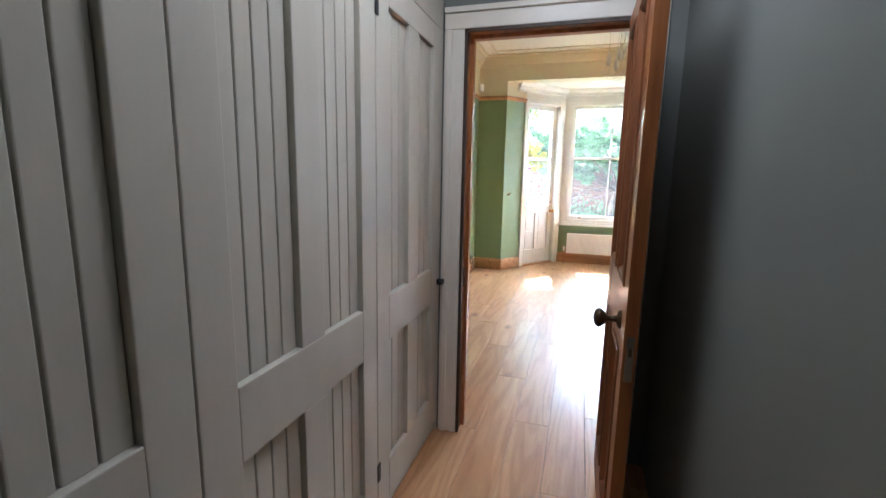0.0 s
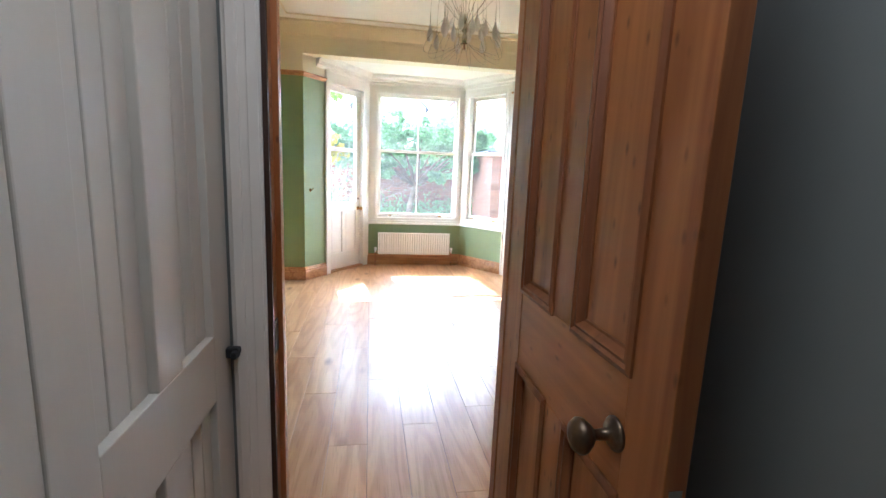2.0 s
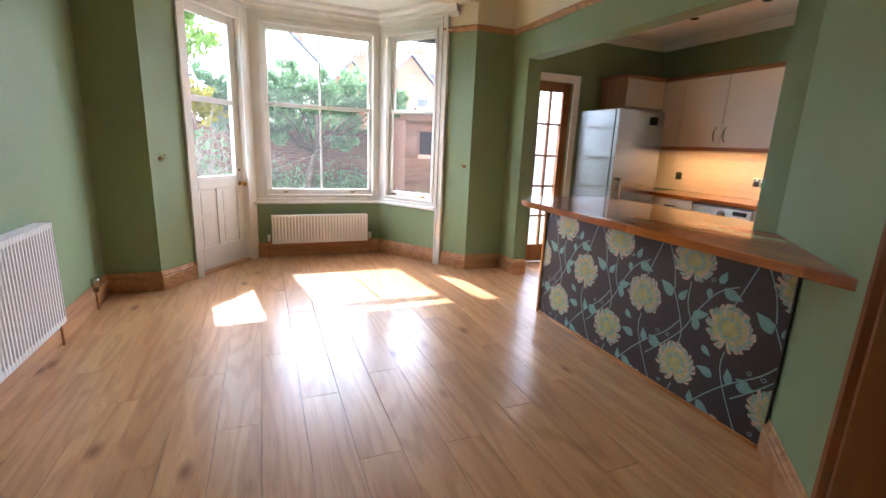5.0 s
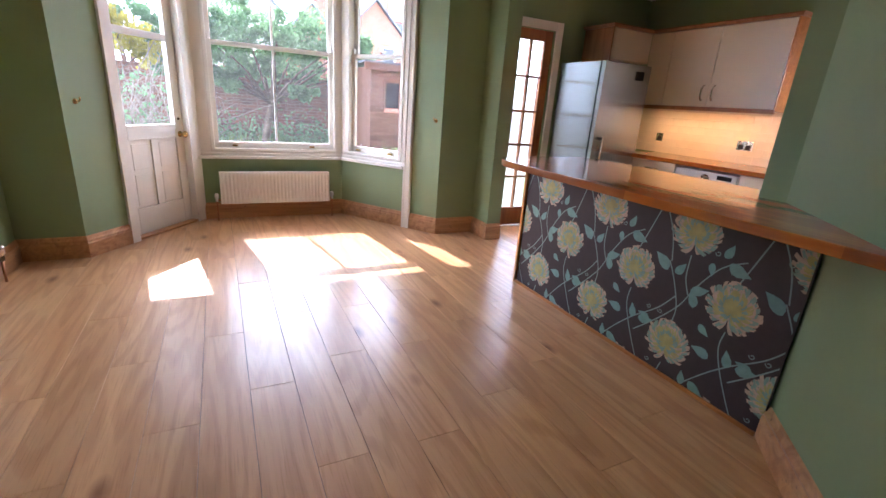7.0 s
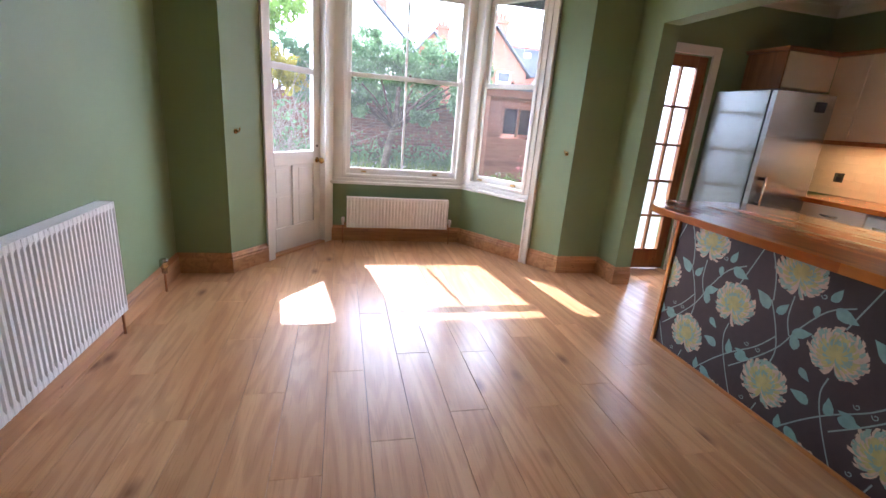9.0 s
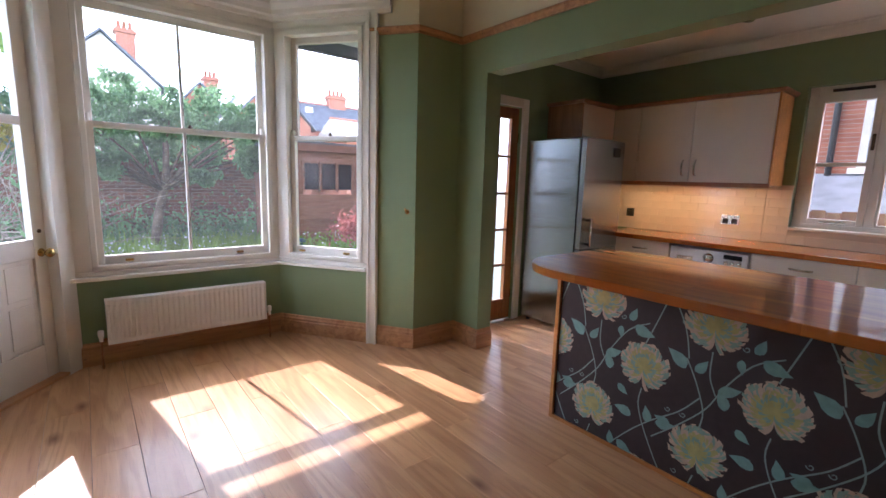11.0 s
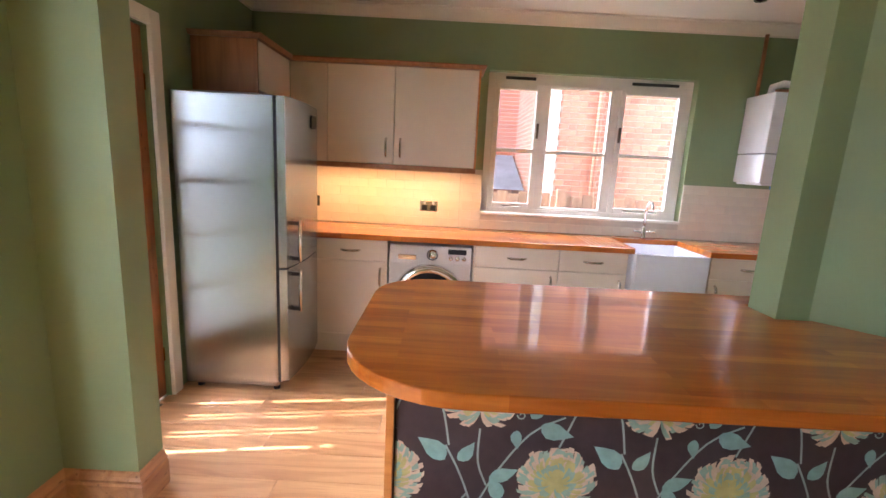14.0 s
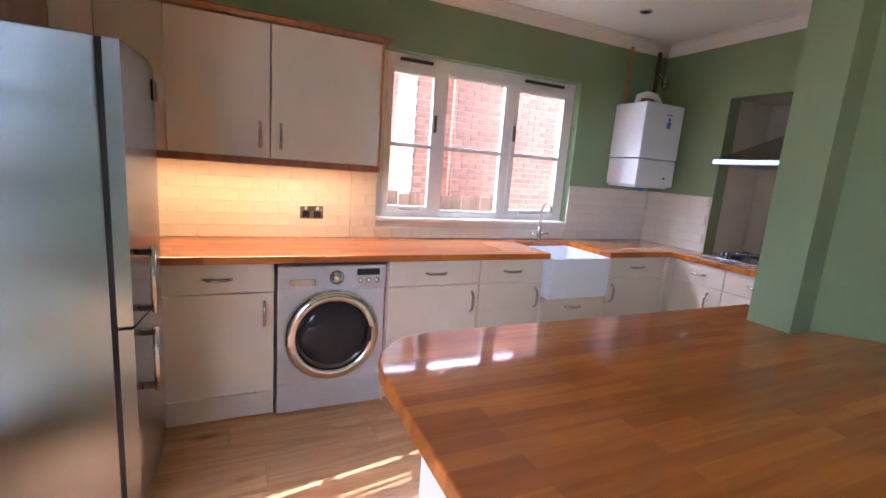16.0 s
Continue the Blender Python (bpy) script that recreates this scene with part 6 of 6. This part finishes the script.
house(7.2, 12.2, 33, 42, 4.6, 7.2, BRICKS, SLATE, "red brick gabled house beyond the garden", [(10.6, 3.2)])
terrace(12.4, 21.0, 37, 43, 4.9, 7.3, SLATE, "brick terrace with slate roof and chimney", 16.6)
# this roof's sunlit look is put in by the pale RENDER colour
terrace(13.6, 18.5, 30.5, 35, 3.9, 5.3, RENDER, "low brick outbuilding with pale sunlit roof", None)
house(-1.5, 4.0, 36, 46, 6.4, 9.0, RENDER, SLATE, "pale rendered gabled house beyond the trees", [(0.5, 4.4)])
house(4.8, 9.0, 40, 50, 5.2, 7.6, BRICKS, SLATE, "brick house with tall chimney beyond the trees", [(7.0, 3.6)])
house(-16, -9, 30, 40, 5, 8, BRICKS, SLATE, "red brick house beyond the garden", [(-13, 3.5), (-11, 3.5)])

# eaves over the bay, with gutter
ev = thing("bay_eaves", pose(0.5, 7.3, 2.6), "pale soffit with dark gutter over the bay", "eaves")
part("soffit", boxes((-1.9, 2.48, 6.25, 7.98, 2.80, 2.84)), SOFFIT, ev)
part("gutter", boxes((-2.0, 2.53, 7.972, 8.09, 2.68, 2.88), bevel=0.012), GUTTER, ev)
# unseen roof block, raised to stop sun coming over the gutter
part("roof", boxes((-1.9, 2.48, 6.25, 7.97, 2.84, 3.75)), SLATE, ev)
setting("wall_upper", boxes((-1.5, 4.68, 1.0, 6.25, 3.10, 5.6)), BRICKS, "brick upper storey of the house", "wall")

# neighbour beyond the kitchen window
nb = thing("neighbour_house", pose(8, 0, -0.22), "red brick neighbouring house with white sash windows", "house")
nwall = part("wall", boxes((7.0, 7.3, -5, 3.2, -0.25, 6.5)), MORTAR, nb, "brick side wall")
part("wall", boxes((7.3, 10.2, 3.0, 3.2, -0.25, 6.5), (10.0, 10.3, 3.2, 9.5, -0.25, 6.5)), BRICKS, nb, "set-back brick wall")
part("quoin", boxes((6.985, 7.0, 3.08, 3.21, -0.25, 6.5)), RENDER, nb, "pale painted edge")
part("roof", boxes((6.7, 11, -5.2, 9.8, 6.5, 6.8)), SLATE, nb)
for y, z in ((4.25, 1.75), (6.1, 1.75)):
    w = part("window", boxes((9.93, 10.0, y - 0.5, y + 0.5, z, z + 1.7), (9.88, 10.0, y - 0.6, y + 0.6, z - 0.1, z)), WHITE, nb, "white sash window")
    part("pane", boxes((9.92, 9.935, y - 0.4, y + 0.4, z + 0.08, z + 0.80), (9.92, 9.935, y - 0.4, y + 0.4, z + 0.9, z + 1.6)), SILVER, w)
part("drainpipe", tube(bmesh.new(), [(9.92, 5.1, -0.2), (9.92, 5.1, 6.4)], 0.05), GUTTER, nb, "dark drainpipe")
bm = bmesh.new()
q = [bm.verts.new(p) for p in ((8.3, 3.25, 1.05), (8.3, 9.0, 1.05), (9.98, 9.0, 1.65), (9.98, 3.25, 1.65))]
bm.faces.new(q)
bmesh.ops.solidify(bm, geom=bm.faces[:], thickness=0.08)
part("lean_to_roof", bm, SLATE_PALE, nb, "low slate lean-to roof")
part("drainpipe", tube(bmesh.new(), [(6.95, 2.55, -0.2), (6.95, 2.55, 6.4)], 0.035), BRICKS, nb, "red painted drainpipe")
fb = thing("garden_fence", pose(6.0, 4.0, -0.22), "brown close-board fence with pointed tops", "fence")
for i in range(48):
    y = 2.2 + i * 0.125
    z1 = 1.12 + (0.03 if i % 2 else 0)
    bm = boxes((6.0 + 0.012 * (i % 2), 6.02 + 0.012 * (i % 2), y, y + 0.118, -0.22, z1))
    part("board", bm, FENCE, fb)
part("post", boxes((5.93, 6.0, 3.16, 3.26, -0.22, 1.2)), FENCE, fb)

# ---- floor boards ----
base = setting("floor", prism([(-1.5, 1.87), (2.47, 1.87), (2.47, 1.1), (4.6, 1.1), (4.6, 6.2), (2.1, 6.2), (1.28, 7.1), (-0.26, 7.1), (-1.02, 6.15), (-1.5, 6.15)], -0.16, -0.012), FLOOR_EDGE, "oak-effect laminate plank floor", "floor")
setting("floor_hall", boxes((-1.0, 0.72, -1.72, 1.868, -0.16, -0.012)), FLOOR_EDGE, "oak-effect laminate plank floor", "floor")
PW, PL = 0.19, 1.25
planks = {}


def plank(x, y0, y1):
    ln = round(y1 - y0, 3)
    if ln < 0.05:
        return
    if ln not in planks:
        planks[ln] = mesh_of("plank", boxes((-PW / 2 + 0.0008, PW / 2 - 0.0008, -ln / 2 + 0.0008, ln / 2 - 0.0008, -0.012, 0.0), bevel=0.0012), FLOOR)
    piece("plank", planks[ln], base, pose(x, (y0 + y1) / 2, 0))


for i in range(31):
    x = -1.42 + i * PW + 0.04
    if x > 4.5:
        break
    lo = -1.70 if -0.9 < x < 0.7 else (1.15 if x > 2.40 else 1.88)
    hi = 6.12
    if -0.95 < x < 1.95:
        hi = min(7.09, 6.0 + max(0.0, min((x + 0.925) * 1.335, (1.90 - x) * 1.41)) + 0.14)
    y = lo - ((i * 0.437) % 1.0) * PL
    while y < hi:
        a, b = max(lo, y), min(hi, y + PL)
        plank(x, a, b)
        y += PL

# ---- neighbour's bricks ----
bm_one = mesh_of("brick", boxes((-0.008, 0.004, -0.1075, 0.1075, -0.0325, 0.0325), bevel=0.002), BRICK)
rest_v, rest_f = [], []
made = 0
for j in range(60):
    z = 0.2 + j * 0.075
    for i in range(24):
        y = 3.05 - i * 0.225 - (0.1125 if j % 2 else 0)
        if 1.0 < z < 2.75 and y > 0.85 and made < 300:
            piece("brick", bm_one, nwall, pose(7.0, y, z))
            made += 1
        else:
            k = len(rest_v)
            rest_v += [(x, y + sy, z + sz) for x in (6.992, 7.0) for sy in (-0.1075, 0.1075) for sz in (-0.0325, 0.0325)]
            rest_f += [(k, k + 1, k + 3, k + 2), (k, k + 4, k + 5, k + 1), (k + 2, k + 3, k + 7, k + 6), (k + 1, k + 5, k + 7, k + 3), (k, k + 2, k + 6, k + 4)]
tagged(mesh_part("bricks", rest_v, rest_f, BRICK, nb), "further red bricks", kind="stuff")
